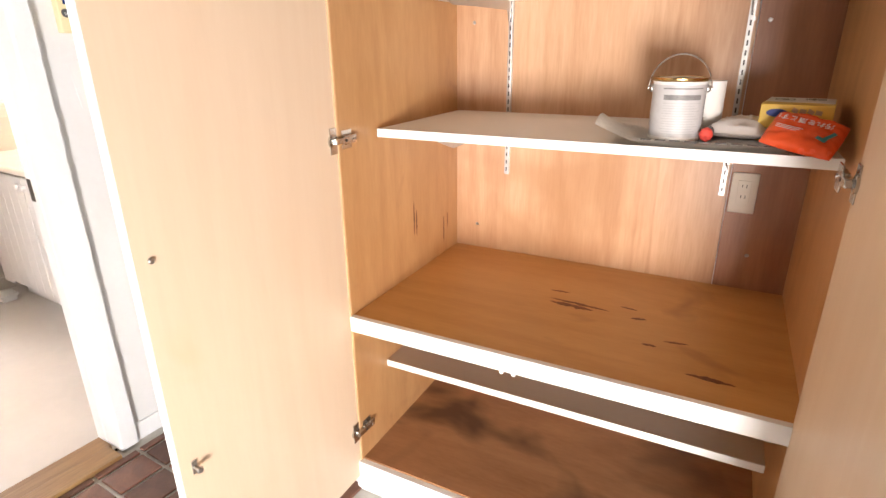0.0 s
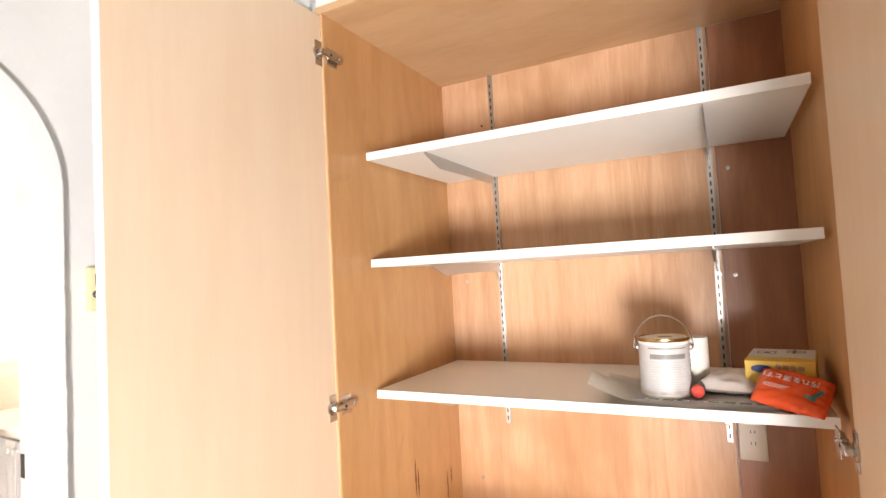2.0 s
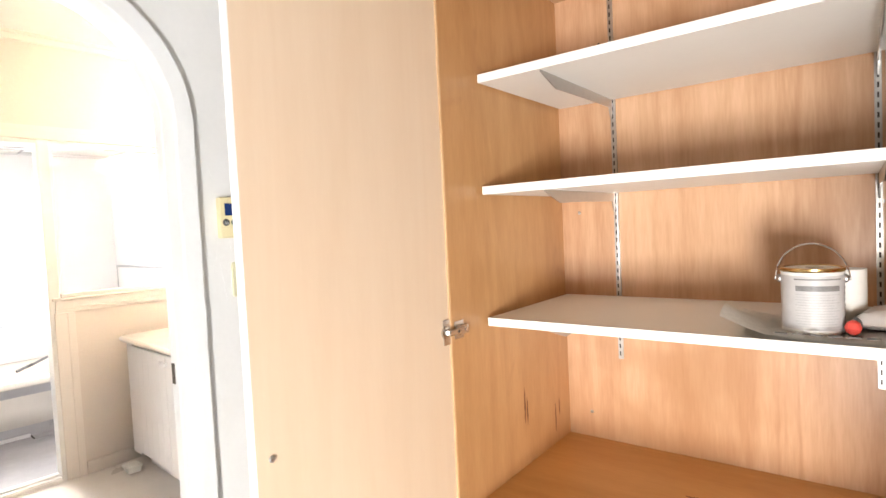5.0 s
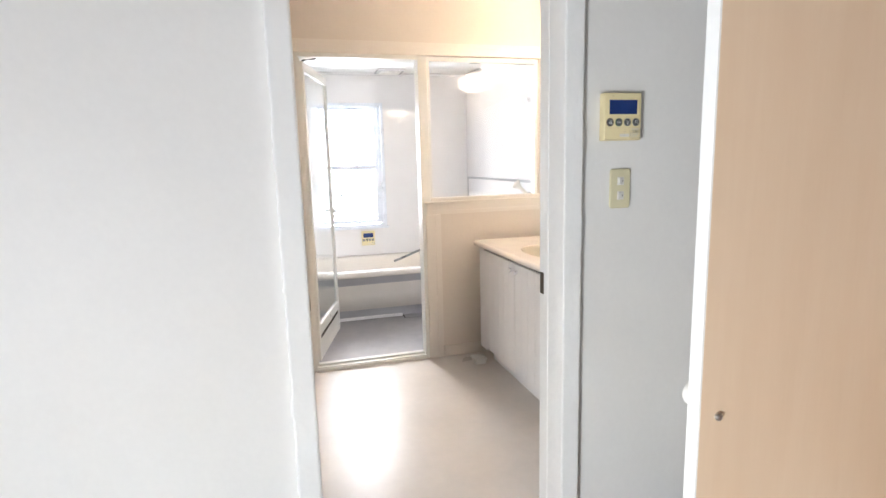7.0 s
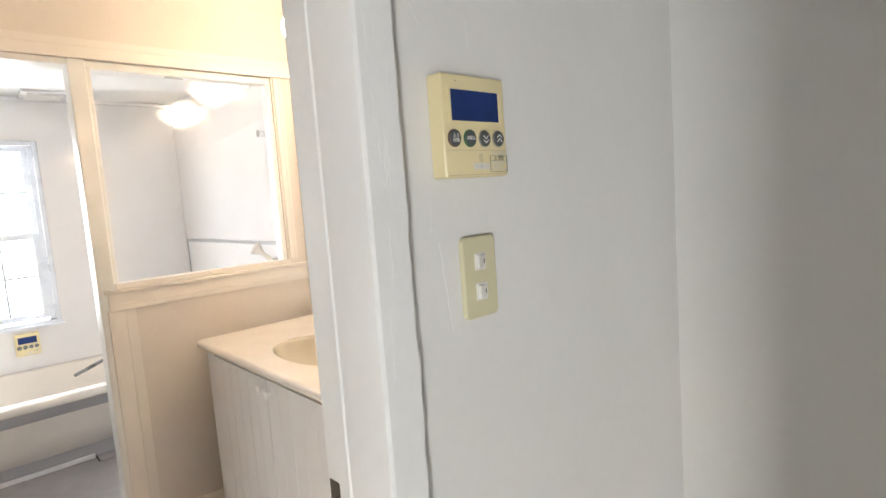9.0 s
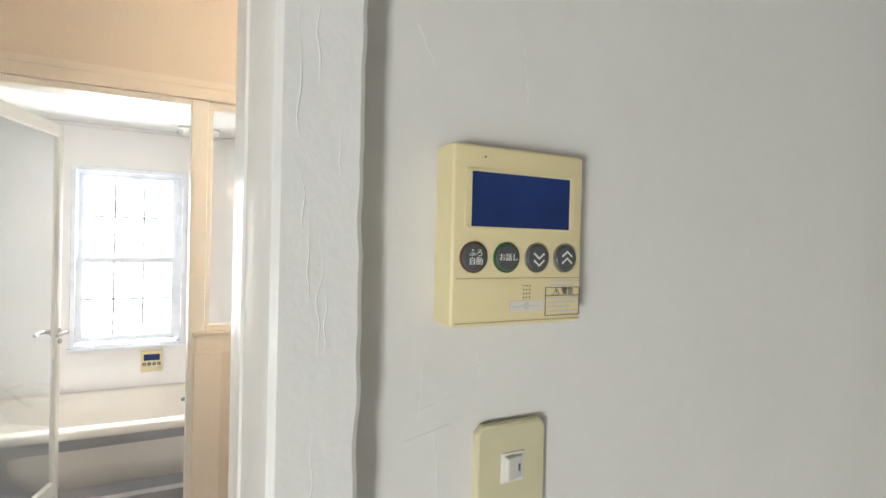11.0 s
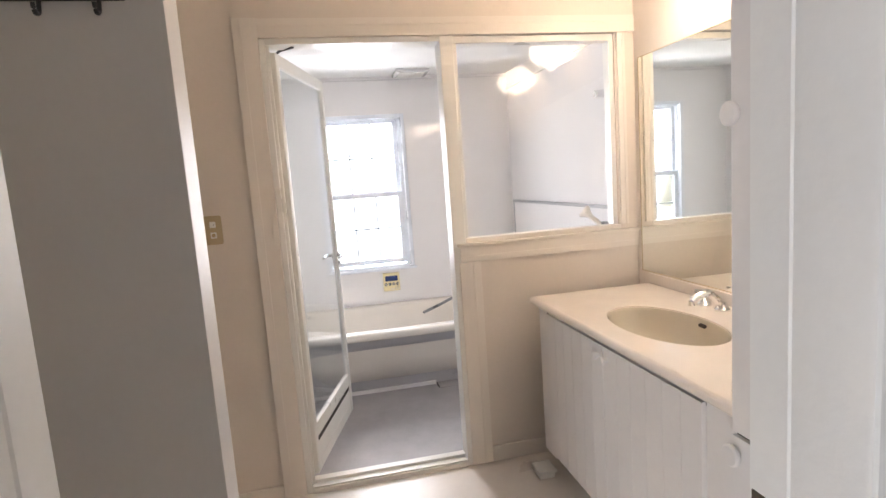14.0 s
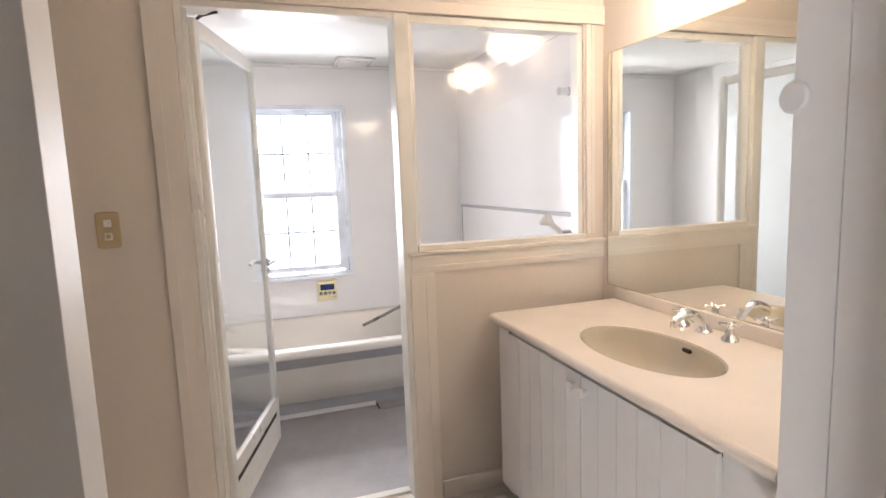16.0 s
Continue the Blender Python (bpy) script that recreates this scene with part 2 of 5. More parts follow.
INK_BLUE = material("blue_ink", (0.03, 0.05, 0.22), 0.5)
INK_TEAL = material("teal_ink", (0.05, 0.25, 0.25), 0.5)
WHITE_INK = material("white_ink", (0.85, 0.83, 0.80), 0.5)
PAPER_ROLL = material("paper_roll", (0.78, 0.76, 0.72), 0.8, vary=0.04, bump=0.2, bump_scale=80)
HOSE = material("grey_hose", (0.22, 0.22, 0.22), 0.3, metal=0.5)
CLEAR = glass("clear_glass")
BAR_GREY = material("lattice_grey", (0.42, 0.45, 0.50), 0.35)
# dark tint in both window glasses tones down the daylight lamp behind them
SKY_PANE = glass("lamp_dimming_glass", (0.18, 0.187, 0.195), 0.04)
FROST = glass("frosted_dimming_glass", (0.165, 0.175, 0.18), 0.2)
DOOR_PANE = glass("door_pane", (0.95, 0.99, 1.0), 0.05)
MIRROR = material("mirror_silver", (0.88, 0.90, 0.87), 0.02, metal=1.0, vary=0.0, rough_vary=0.0)
SHADE = glow("warm_lamp_shade", (1.0, 0.78, 0.56), 0.40)
BULB = glow("warm_lamp_bulb", (1.0, 0.68, 0.40), 0.6)
STAIN = material("dark_stain", (0.17, 0.055, 0.016), 0.45, vary=0.35, scale=60)

# ---- building blocks ----
def box(x0, x1, y0, y1, z0, z1, bevel=0.0, seg=2):
    bm = bmesh.new()
    bmesh.ops.create_cube(bm, size=1.0)
    bmesh.ops.transform(bm, matrix=Matrix.Translation(((x0 + x1) / 2, (y0 + y1) / 2, (z0 + z1) / 2)) @ Matrix.Diagonal((x1 - x0, y1 - y0, z1 - z0, 1)), verts=bm.verts)
    if bevel:
        bmesh.ops.bevel(bm, geom=bm.edges[:], offset=bevel, segments=seg, affect="EDGES", profile=0.5)
    return bm


def merged(*bms):
    """One bmesh out of several."""
    out = bmesh.new()
    for bm in bms:
        me = bpy.data.meshes.new("tmp")
        bm.to_mesh(me)
        bm.free()
        out.from_mesh(me)
        bpy.data.meshes.remove(me)
    return out


def moved(bm, m):
    bmesh.ops.transform(bm, matrix=m, verts=bm.verts)
    return bm


def lathe(profile, steps=32):
    """A solid turned round z from (radius, height) pairs."""
    bm = bmesh.new()
    rings = []
    for r, z in profile:
        rings.append([bm.verts.new((r * math.cos(2 * math.pi * k / steps), r * math.sin(2 * math.pi * k / steps), z)) for k in range(steps)])
    for a, b in zip(rings, rings[1:]):
        for k in range(steps):
            bm.faces.new((a[k], a[(k + 1) % steps], b[(k + 1) % steps], b[k]))
    bm.faces.new(rings[0][::-1])
    bm.faces.new(rings[-1])
    bmesh.ops.remove_doubles(bm, verts=bm.verts, dist=1e-6)
    bmesh.ops.recalc_face_normals(bm, faces=bm.faces)
    return bm


def tube(points, radius, steps=10, radii=None):
    """A round bar bent along points."""
    bm = bmesh.new()
    pts = [Vector(p) for p in points]
    rings = []
    for i, p in enumerate(pts):
        along = (pts[min(i + 1, len(pts) - 1)] - pts[max(i - 1, 0)]).normalized()
        side = along.cross(Vector((0, 0, 1)) if abs(along.z) < 0.95 else Vector((1, 0, 0))).normalized()
        up = side.cross(along)
        r = radii[i] if radii else radius
        rings.append([bm.verts.new(p + r * (math.cos(2 * math.pi * k / steps) * side + math.sin(2 * math.pi * k / steps) * up)) for k in range(steps)])
    for a, b in zip(rings, rings[1:]):
        for k in range(steps):
            bm.faces.new((a[k], a[(k + 1) % steps], b[(k + 1) % steps], b[k]))
    bm.faces.new(rings[0][::-1])
    bm.faces.new(rings[-1])
    bmesh.ops.recalc_face_normals(bm, faces=bm.faces)
    return bm


def prism(outline, axis, a, b, bevel=0.0):
    """A flat outline of (u, v) pairs pushed from a to b along an axis: x (u=y, v=z), y (u=x, v=z) or z (u=x, v=y)."""
    bm = bmesh.new()
    place = {"x": lambda u, v, w: (w, u, v), "y": lambda u, v, w: (u, w, v), "z": lambda u, v, w: (u, v, w)}[axis]
    lo, hi = [bm.verts.new(place(u, v, a)) for u, v in outline], [bm.verts.new(place(u, v, b)) for u, v in outline]
    n = len(outline)
    bm.faces.new(lo), bm.faces.new(hi)
    for k in range(n):
        bm.faces.new((lo[k], lo[(k + 1) % n], hi[(k + 1) % n], hi[k]))
    bmesh.ops.recalc_face_normals(bm, faces=bm.faces)
    if bevel:
        bmesh.ops.bevel(bm, geom=bm.edges[:], offset=bevel, segments=2, affect="EDGES", profile=0.5)
    return bm


def curve_points(pts, n=24):
    """A smooth line through a few points."""
    pts = [Vector(p) for p in pts]
    pts = [2 * pts[0] - pts[1]] + pts + [2 * pts[-1] - pts[-2]]
    out = []
    for i in range(1, len(pts) - 2):
        for k in range(n):
            t = k / n
            a, b, c, d = pts[i - 1:i + 3]
            out.append(0.5 * (2 * b + (c - a) * t + (2 * a - 5 * b + 4 * c - d) * t * t + (3 * b - a - 3 * c + d) * t ** 3))
    return out + [pts[-2]]


def mesh_of(name, bm, mat, smooth=True):
    me = bpy.data.meshes.new(name)
    bm.to_mesh(me)
    bm.free()
    me.materials.append(mat)
    if smooth:
        me.shade_smooth()
        me.set_sharp_from_angle(angle=radians(60 if name in ("basin", "rim", "apron", "film", "shade", "tissue_pack", "top_sheet") else 20))
    return me


def part(name, bm, mat, parent, label="", m=None):
    ob = new(name, mesh_of(name, bm, mat))
    ob.parent = parent
    if m is not None:
        ob.matrix_local = m
    return tagged(ob, label)


def thing(name, label, category, m=None, group="", kind=""):
    ob = new(name)
    ob.empty_display_size = 0.05
    if m is not None:
        ob.matrix_world = m
    return tagged(ob, label, category, group, kind)


def solid(name, bm, mat, label, category, m=None, group="", kind=""):
    ob = new(name, mesh_of(name, bm, mat))
    if m is not None:
        ob.matrix_world = m
    return tagged(ob, label, category, group, kind)


def structure(name, bm, mat, label="", category=""):
    return solid(name, bm, mat, label, category, kind="structure")


def letters(name, words, size, mat, parent, m, depth=0.0002):
    """Writing as a flat mesh, centred on its pose."""
    data = bpy.data.curves.new(name, "FONT")
    data.body, data.size, data.align_x, data.align_y, data.extrude = words, size, "CENTER", "CENTER", depth
    ob = new(name, data)
    me = bpy.data.meshes.new_from_object(ob.evaluated_get(bpy.context.evaluated_depsgraph_get()))
    bpy.data.objects.remove(ob)
    me.materials.append(mat)
    done = new(name, me)
    done.parent = parent
    done.matrix_local = m
    return done

# ---- setting: hall ----
TOP = 2.56
HALL_X, WASH_X = -1.806, -1.925          # faces of the arch wall
JAMB_L, JAMB_R, SPRING = 0.353, 1.087, 1.745
ARCH_C, ARCH_R = (JAMB_L + JAMB_R) / 2, (JAMB_R - JAMB_L) / 2
C = pose(-0.95, 1.405, 0, 0, 0, 4.0)       # the built-in closet's own axes


def arch_line(grow, steps=72):
    """The opening's outline, grown outwards: up one side, over, down the other."""
    r = ARCH_R + grow
    pts = [(ARCH_C - r, 0.0)] + [(ARCH_C - r, 0.0125 + 0.0125 * k) for k in range(132)]
    pts += [(ARCH_C - r * math.cos(math.pi * k / steps), SPRING + r * math.sin(math.pi * k / steps)) for k in range(steps + 1)]
    pts += [(ARCH_C + r, 1.65 - 0.0125 * k) for k in range(132)] + [(ARCH_C + r, 0.0)]
    return pts


def arch_wall():
    bm = bmesh.new()
    line = arch_line(0.05)
    outer = []
    n = len(line)
    for i, (y, z) in enumerate(line):
        if y < ARCH_C and z < SPRING:
            outer.append((-1.80, z))
        elif y > ARCH_C and z < SPRING:
            outer.append((2.06, z))
        else:
            outer.append((y, TOP))
    for x, flip in ((HALL_X, False), (WASH_X, True)):
        a, b = [bm.verts.new((x, *p)) for p in line], [bm.verts.new((x, *p)) for p in outer]
        for k in range(n - 1):
            bm.faces.new((a[k], a[k + 1], b[k + 1], b[k]))
        c0, c1 = bm.verts.new((x, -1.80, TOP)), bm.verts.new((x, 2.06, TOP))
        first = next(i for i in range(n) if line[i][1] >= SPRING)
        last = max(i for i in range(n) if line[i][1] >= SPRING - 1e-6)
        bm.faces.new((b[first - 1], c0, b[first]))
        bm.faces.new((b[last], c1, b[last + 1]))
    bmesh.ops.recalc_face_normals(bm, faces=bm.faces)
    return merged(bm, box(WASH_X + 0.004, HALL_X - 0.004, -1.80, JAMB_L - 0.051, 0, TOP - 0.002), box(WASH_X + 0.004, HALL_X - 0.004, JAMB_R + 0.051, 2.058, 0, TOP - 0.002))


structure("wall_arch", arch_wall(), WALL, "white painted plaster wall with an arched opening", "wall")


def arch_casing():
    """The painted lining of the arch: proud of the hall face, with a hand-painted wavering outer edge."""
    bm = bmesh.new()
    inner, rows = arch_line(0.0), []
    outer = arch_line(0.066)
    for i, (p, q) in enumerate(zip(inner, outer)):
        p, q = Vector(p), Vector(q)
        out = (q - p).normalized()
        chip = noise.noise(Vector((i * 0.33, 9.7, 0)))
        waver = 0.0022 * noise.noise(Vector((i * 0.09, 3.1, 0))) + 0.0022 * noise.noise(Vector((i * 0.83, 7.3, 0))) + 0.0032 * max(0.0, chip - 0.12)
        prof = [(-1.928, 0.0), (-1.874, 0.0), (-1.871, 0.002), (-1.787, 0.002), (-1.7815, 0.004), (-1.7795, 0.009), (-1.7795, 0.060 + waver), (-1.7815, 0.0635 + waver), (-1.790, 0.0645 + 1.3 * waver), (HALL_X - 0.002, 0.066 + 1.6 * waver), (HALL_X - 0.002, 0.049), (-1.928, 0.049)]
        rows.append([bm.verts.new((x, *(p + out * d))) for x, d in prof])
    m = len(rows[0])
    for a, b in zip(rows, rows[1:]):
        for k in range(m):
            bm.faces.new((a[k], a[(k + 1) % m], b[(k + 1) % m], b[k]))
    bmesh.ops.recalc_face_normals(bm, faces=bm.faces)
    return bm


structure("trim_arch", arch_casing(), TRIM, "white gloss-painted casing of the arch", "trim")
runs = [(1.104 + 0.034 * ((k * 0.618) % 1.0), 0.55 + 0.058 * k, 0.04 + 0.07 * ((k * 0.377) % 1.0), k) for k in range(0, 21, 2)] + [(1.106, 1.50, 0.09, 31), (1.118, 1.535, 0.07, 34), (1.114, 1.395, 0.06, 37), (1.122, 1.36, 0.08, 40), (1.110, 1.44, 0.05, 43)]
for y, z0, tall, seed in runs:
    run = [(-1.7794, y + 0.0035 * noise.noise(Vector((k * 0.16, seed * 1.7, 0))), z0 + tall * k / 22) for k in range(23)]
    structure("trim_paint_run", tube(run, 0.0009, 6, [0.0001 + 0.00045 * math.sin(math.pi * (1 - k / 22) ** 2) for k in range(23)]), TRIM, "hardened run of white paint", "paint run")
for y0, z0, y1, z1, seed in ((1.222, 1.285, 1.236, 1.16, 2), (1.212, 1.345, 1.208, 1.30, 5), (1.196, 1.283, 1.236, 1.292, 8), (1.205, 1.305, 1.24, 1.315, 11), (1.26, 1.345, 1.262, 1.325, 14), (1.30, 1.60, 1.305, 1.555, 17), (1.20, 1.60, 1.216, 1.57, 20)):
    run = [(HALL_X + 0.0002, y0 + (y1 - y0) * k / 20 + 0.003 * noise.noise(Vector((k * 0.4, seed, 0))), z0 + (z1 - z0) * k / 20) for k in range(21)]
    structure("trim_paint_crack", tube(run, 0.00035, 5), TRIM, "fine raised crack in the wall paint", "paint crack")
structure("wall_niche", box(HALL_X, -1.05, 1.955, 2.31, 0, TOP), WALL, "white wall at the back of the niche", "wall")
# hidden wall added to keep outside light from leaking round the closet
structure("wall_behind_closet", box(-1.05, 1.53, 2.25, 2.31, 0, TOP), WALL, "unseen white wall closing off light behind the closet", "wall")
structure("wall_above_closet", moved(box(-0.852, 2.45, 0.0, 0.10, 2.158, TOP), C), WALL, "white wall above the closet", "wall")
structure("wall_beside_closet", moved(box(1.125, 2.45, 0.0, 0.10, 0, 2.156), C), TAN_WALL, "unseen wall beside the closet, kept brown to limit bounced light", "wall")
structure("wall_hall_east", box(1.45, 1.53, -1.80, 1.66, 0, TOP), TAN_WALL, "unseen hall wall, kept brown to limit bounced light", "wall")
structure("wall_hall_south", merged(box(HALL_X, 0.49, -1.80, -1.70, 0, TOP), box(1.23, 1.45, -1.80, -1.70, 0, TOP), box(0.49, 1.23, -1.80, -1.70, 0.96, TOP), box(0.49, 1.23, -1.80, -1.70, 0, 0.12)), TAN_WALL, "unseen hall wall, kept brown to limit bounced light, with an added low opening", "wall")
structure("ceiling_hall", box(WASH_X, 1.53, -1.80, 2.31, TOP, TOP + 0.08), DARK_CEILING, "unseen hall ceiling, kept dark to limit bounced light", "ceiling")
structure("baseboard_niche", merged(box(HALL_X, HALL_X + 0.009, JAMB_R + 0.062, 1.945, -0.01, 0.06, 0.002), box(HALL_X + 0.01, -1.06, 1.945, 1.9545, -0.01, 0.06, 0.002)), TRIM, "low white painted skirting", "baseboard")
floor = structure("floor_hall", merged(box(HALL_X - 0.005, 1.45, 0.446, 2.06, -0.08, -0.010), ), GROUT, "terracotta tile floor with wide pale joints", "floor")
structure("floor_hall_beyond", box(HALL_X, 1.45, -1.80, 0.442, -0.08, 0.0), HALL_FLOOR, "unseen hall floor, kept pale to bounce light", "floor")
sill = structure("threshold_arch", merged(box(-1.925, -1.842, JAMB_L, JAMB_R, -0.05, 0.004, 0.002), box(-1.838, -1.752, JAMB_L - 0.02, JAMB_R - 0.012, -0.05, 0.010, 0.003)), SILL_WOOD, "worn brown wooden threshold", "threshold")
for y, face in ((JAMB_R, -1), (JAMB_L, 1)):
    plate = solid("strike_plate", merged(box(-1.928 + 0.004, -1.900, y - 0.0015, y + 0.0015, 0.893, 0.963, 0.0005), box(-1.919, -1.905, y - 0.003, y + 0.003, 0.912, 0.944)), BROWN_METAL, "small dark bronze strike plate let into the arch jamb", "strike plate", group="strike plates of the arch")

# ---- setting: washroom ----
MIRROR_Y, PART_X = 2.085, -3.78
structure("floor_washroom", box(PART_X - 0.0, WASH_X, -0.45, MIRROR_Y, -0.08, 0.0), VINYL, "glossy cream vinyl floor", "floor")
structure("wall_mirror_side", box(PART_X - 0.08, WASH_X, MIRROR_Y, MIRROR_Y + 0.08, 0, TOP), WASH_WALL, "cream papered washroom wall", "wall")
structure("wall_washroom_south", box(PART_X - 0.08, WASH_X, -0.53, -0.45, 0, TOP), WASH_WALL, "cream papered washroom wall", "wall")
structure("wall_alcove_end", box(-2.82, -2.70, -0.45, 0.318, 0, TOP, 0.002), GREY_PANEL, "grey-white partition end beside the laundry alcove", "wall")
structure("ceiling_washroom", box(PART_X - 0.08, WASH_X, -0.53, MIRROR_Y + 0.08, TOP, TOP + 0.08), CEILING, "white washroom ceiling", "ceiling")
structure("trim_crown", merged(box(PART_X, PART_X + 0.03, -0.45, MIRROR_Y, TOP - 0.05, TOP - 0.001, 0.008), box(PART_X, PART_X + 0.05, -0.45, MIRROR_Y, TOP - 0.018, TOP - 0.001, 0.004)), CASING, "cream crown moulding", "trim")
OPEN_L, MULL_L, MULL_R, GLASS_R = 0.405, 1.155, 1.216, 1.985
structure("wall_partition", merged(
    box(PART_X - 0.08, PART_X, -0.45, OPEN_L, 0, TOP),
    box(PART_X - 0.08, PART_X, OPEN_L, MIRROR_Y, 1.985, TOP),
    box(PART_X - 0.08, PART_X, MULL_R, MIRROR_Y, 0, 1.045),
    box(PART_X - 0.08, PART_X, GLASS_R, MIRROR_Y, 1.045, 1.985)), WASH_WALL, "cream papered partition between washroom and bath", "wall")


def moulding(p0, p1, inward, width, mat, name):
    """A stepped casing along one side of an opening, on the partition's washroom face; inward is the side of the opening."""
    bits = []
    for a, b, proud in ((0.0, 0.28, 0.0125), (0.28, 0.38, 0.0140), (0.38, 0.78, 0.0118), (0.78, 1.0, 0.0135)):
        (ya, za), (yb, zb) = p0, p1
        if abs(yb - ya) < 1e-6:
            lo, hi = ya + inward * width * (1 - b), ya + inward * width * (1 - a)
            bits.append(box(PART_X, PART_X + proud, min(lo, hi), max(lo, hi), za, zb, 0.0007))
        else:
            lo, hi = za + inward * width * (1 - b), za + inward * width * (1 - a)
            bits.append(box(PART_X, PART_X + proud, ya, yb, min(lo, hi), max(lo, hi), 0.0007))
    return structure(name, merged(*bits), mat, "cream stepped wooden casing", "trim")


moulding((0.405, 0.0), (0.405, 2.055), -1, 0.095, CASING, "trim_casing_left")
moulding((0.405, 1.977), (2.083, 1.977), 1, 0.075, CASING, "trim_casing_top")
moulding((1.992, 1.087), (1.992, 1.975), 1, 0.040, CASING, "trim_casing_right")
moulding((MULL_R - 0.03, 1.048), (2.083, 1.048), -1, 0.070, CASING, "trim_casing_rail")
moulding((1.178, 0.0), (1.178, 0.976), 1, 0.10, CASING, "trim_casing_post")
structure("trim_cap", merged(box(PART_X - 0.07, PART_X + 0.024, 1.172, 2.084, 1.049, 1.064, 0.004), box(PART_X - 0.06, PART_X + 0.006, 1.218, 1.992, 1.064, 1.086, 0.003)), CASING, "cream sill of the fixed pane", "trim")
structure("baseboard_partition", merged(box(PART_X, PART_X + 0.012, 1.282, 2.08, 0, 0.075, 0.003), box(PART_X, PART_X + 0.012, -0.45, 0.308, 0, 0.06, 0.003)), CASING, "cream skirting", "baseboard")
structure("frame_bath", merged(
    box(-3.875, PART_X + 0.004, 0.406, 0.430, 0.0, 1.975, 0.003),
    box(-3.84, PART_X - 0.02, 0.430, 0.442, 0.03, 1.955, 0.002),
    box(-3.875, PART_X + 0.004, 0.430, MULL_L, 1.952, 1.976, 0.003),
    box(-3.875, PART_X + 0.006, MULL_L, MULL_R, 0.0, 1.976, 0.004),
    box(-3.85, PART_X - 0.012, MULL_R, 1.986, 1.945, 1.976, 0.003),
    box(-3.85, PART_X - 0.012, MULL_R, MULL_R + 0.018, 1.086, 1.945, 0.003),
    box(-3.85, PART_X - 0.012, 1.962, 1.988, 1.086, 1.945, 0.003)), BATH_FRAME, "off-white frame of bath door and fixed pane", "door frame")
structure("threshold_bath", merged(box(-3.875, PART_X + 0.012, 0.43, MULL_L, -0.02, 0.020, 0.002), box(-3.865, -3.825, 0.43, MULL_L, 0.0, 0.034, 0.003), box(-3.80, PART_X + 0.004, 0.43, MULL_L, 0.0, 0.027, 0.002)), BATH_FRAME, "white aluminium bath threshold", "threshold")
pane = structure("window_fixed_pane", moved(box(-0.003, 0.003, -0.378, 0.378, -0.436, 0.436), pose(-3.819, (MULL_R + 1.980) / 2, 1.516, 0, -1.3, -1.1)), CLEAR, "clear fixed glass pane above the half wall", "window")
pane.visible_shadow = False

# ---- setting: bath ----
BX0, BX1, BY0, BY1, BTOP = -5.50, -3.876, 0.16, 2.05, 2.135
WY0, WY1, WZ0, WZ1 = 0.580, 1.230, 0.716, 1.868
structure("floor_bath", box(BX0, BX1, BY0, BY1, -0.08, -0.004), BATH_FLOOR, "grey speckled resin bath floor", "floor")
structure("wall_bath_window", merged(
    box(BX0 - 0.12, BX0, BY0, WY0, -0.05, BTOP + 0.1), box(BX0 - 0.12, BX0, WY1, BY1, -0.05, BTOP + 0.1),
    box(BX0 - 0.12, BX0, WY0, WY1, -0.05, WZ0), box(BX0 - 0.12, BX0, WY0, WY1, WZ1, BTOP + 0.1)), BATH_WALL, "glossy white bath wall with a window", "wall")
structure("wall_bath_shower", box(BX0 - 0.12, BX1, BY1, BY1 + 0.08, -0.05, BTOP + 0.1), BATH_WALL, "glossy white bath wall", "wall")
structure("wall_bath_south", box(BX0 - 0.12, BX1, BY0 - 0.08, BY0, -0.05, BTOP + 0.1), BATH_WALL, "glossy white bath wall", "wall")
structure("wall_bath_door_side", merged(box(BX1 + 0.001, -3.862, BY0, 0.404, -0.05, BTOP), box(BX1 + 0.001, -3.862, 0.404, BY1, 1.987, BTOP), box(BX1 + 0.001, -3.862, MULL_R, BY1, -0.05, 1.044)), BATH_WALL, "glossy white bath wall", "wall")
structure("ceiling_bath", merged(
    box(BX0, -4.60, BY0, BY1, BTOP, BTOP + 0.06),
    box(-4.60, -4.36, BY0, BY1, 2.050, BTOP + 0.06, 0.006), box(-4.352, -4.12, BY0, BY1, 2.040, BTOP + 0.06, 0.006), box(-4.112, BX1, BY0, BY1, 2.030, BTOP + 0.06, 0.006)), CEILING, "white bath ceiling with a stepped soffit", "ceiling")
structure("trim_bath_cornice", merged(box(BX0, BX0 + 0.018, BY0, BY1, BTOP - 0.022, BTOP, 0.004), box(BX0 + 0.02, BX1, BY1 - 0.018, BY1, 2.008, 2.029, 0.004)), BATH_WALL, "white bath cornice", "trim")
structure("trim_wainscot", box(-5.42, BX1, BY1 - 0.014, BY1, 0.46, 1.148, 0.002), BATH_WALL, "white lower shower wall panel", "trim")
structure("trim_wainscot_edge", merged(box(-5.43, BX1, BY1 - 0.022, BY1, 1.148, 1.166, 0.002), box(-5.430, -5.420, BY1 - 0.018, BY1, 0.46, 1.148, 0.001)), BATH_GREY, "grey edge strip of the lower panel", "trim")

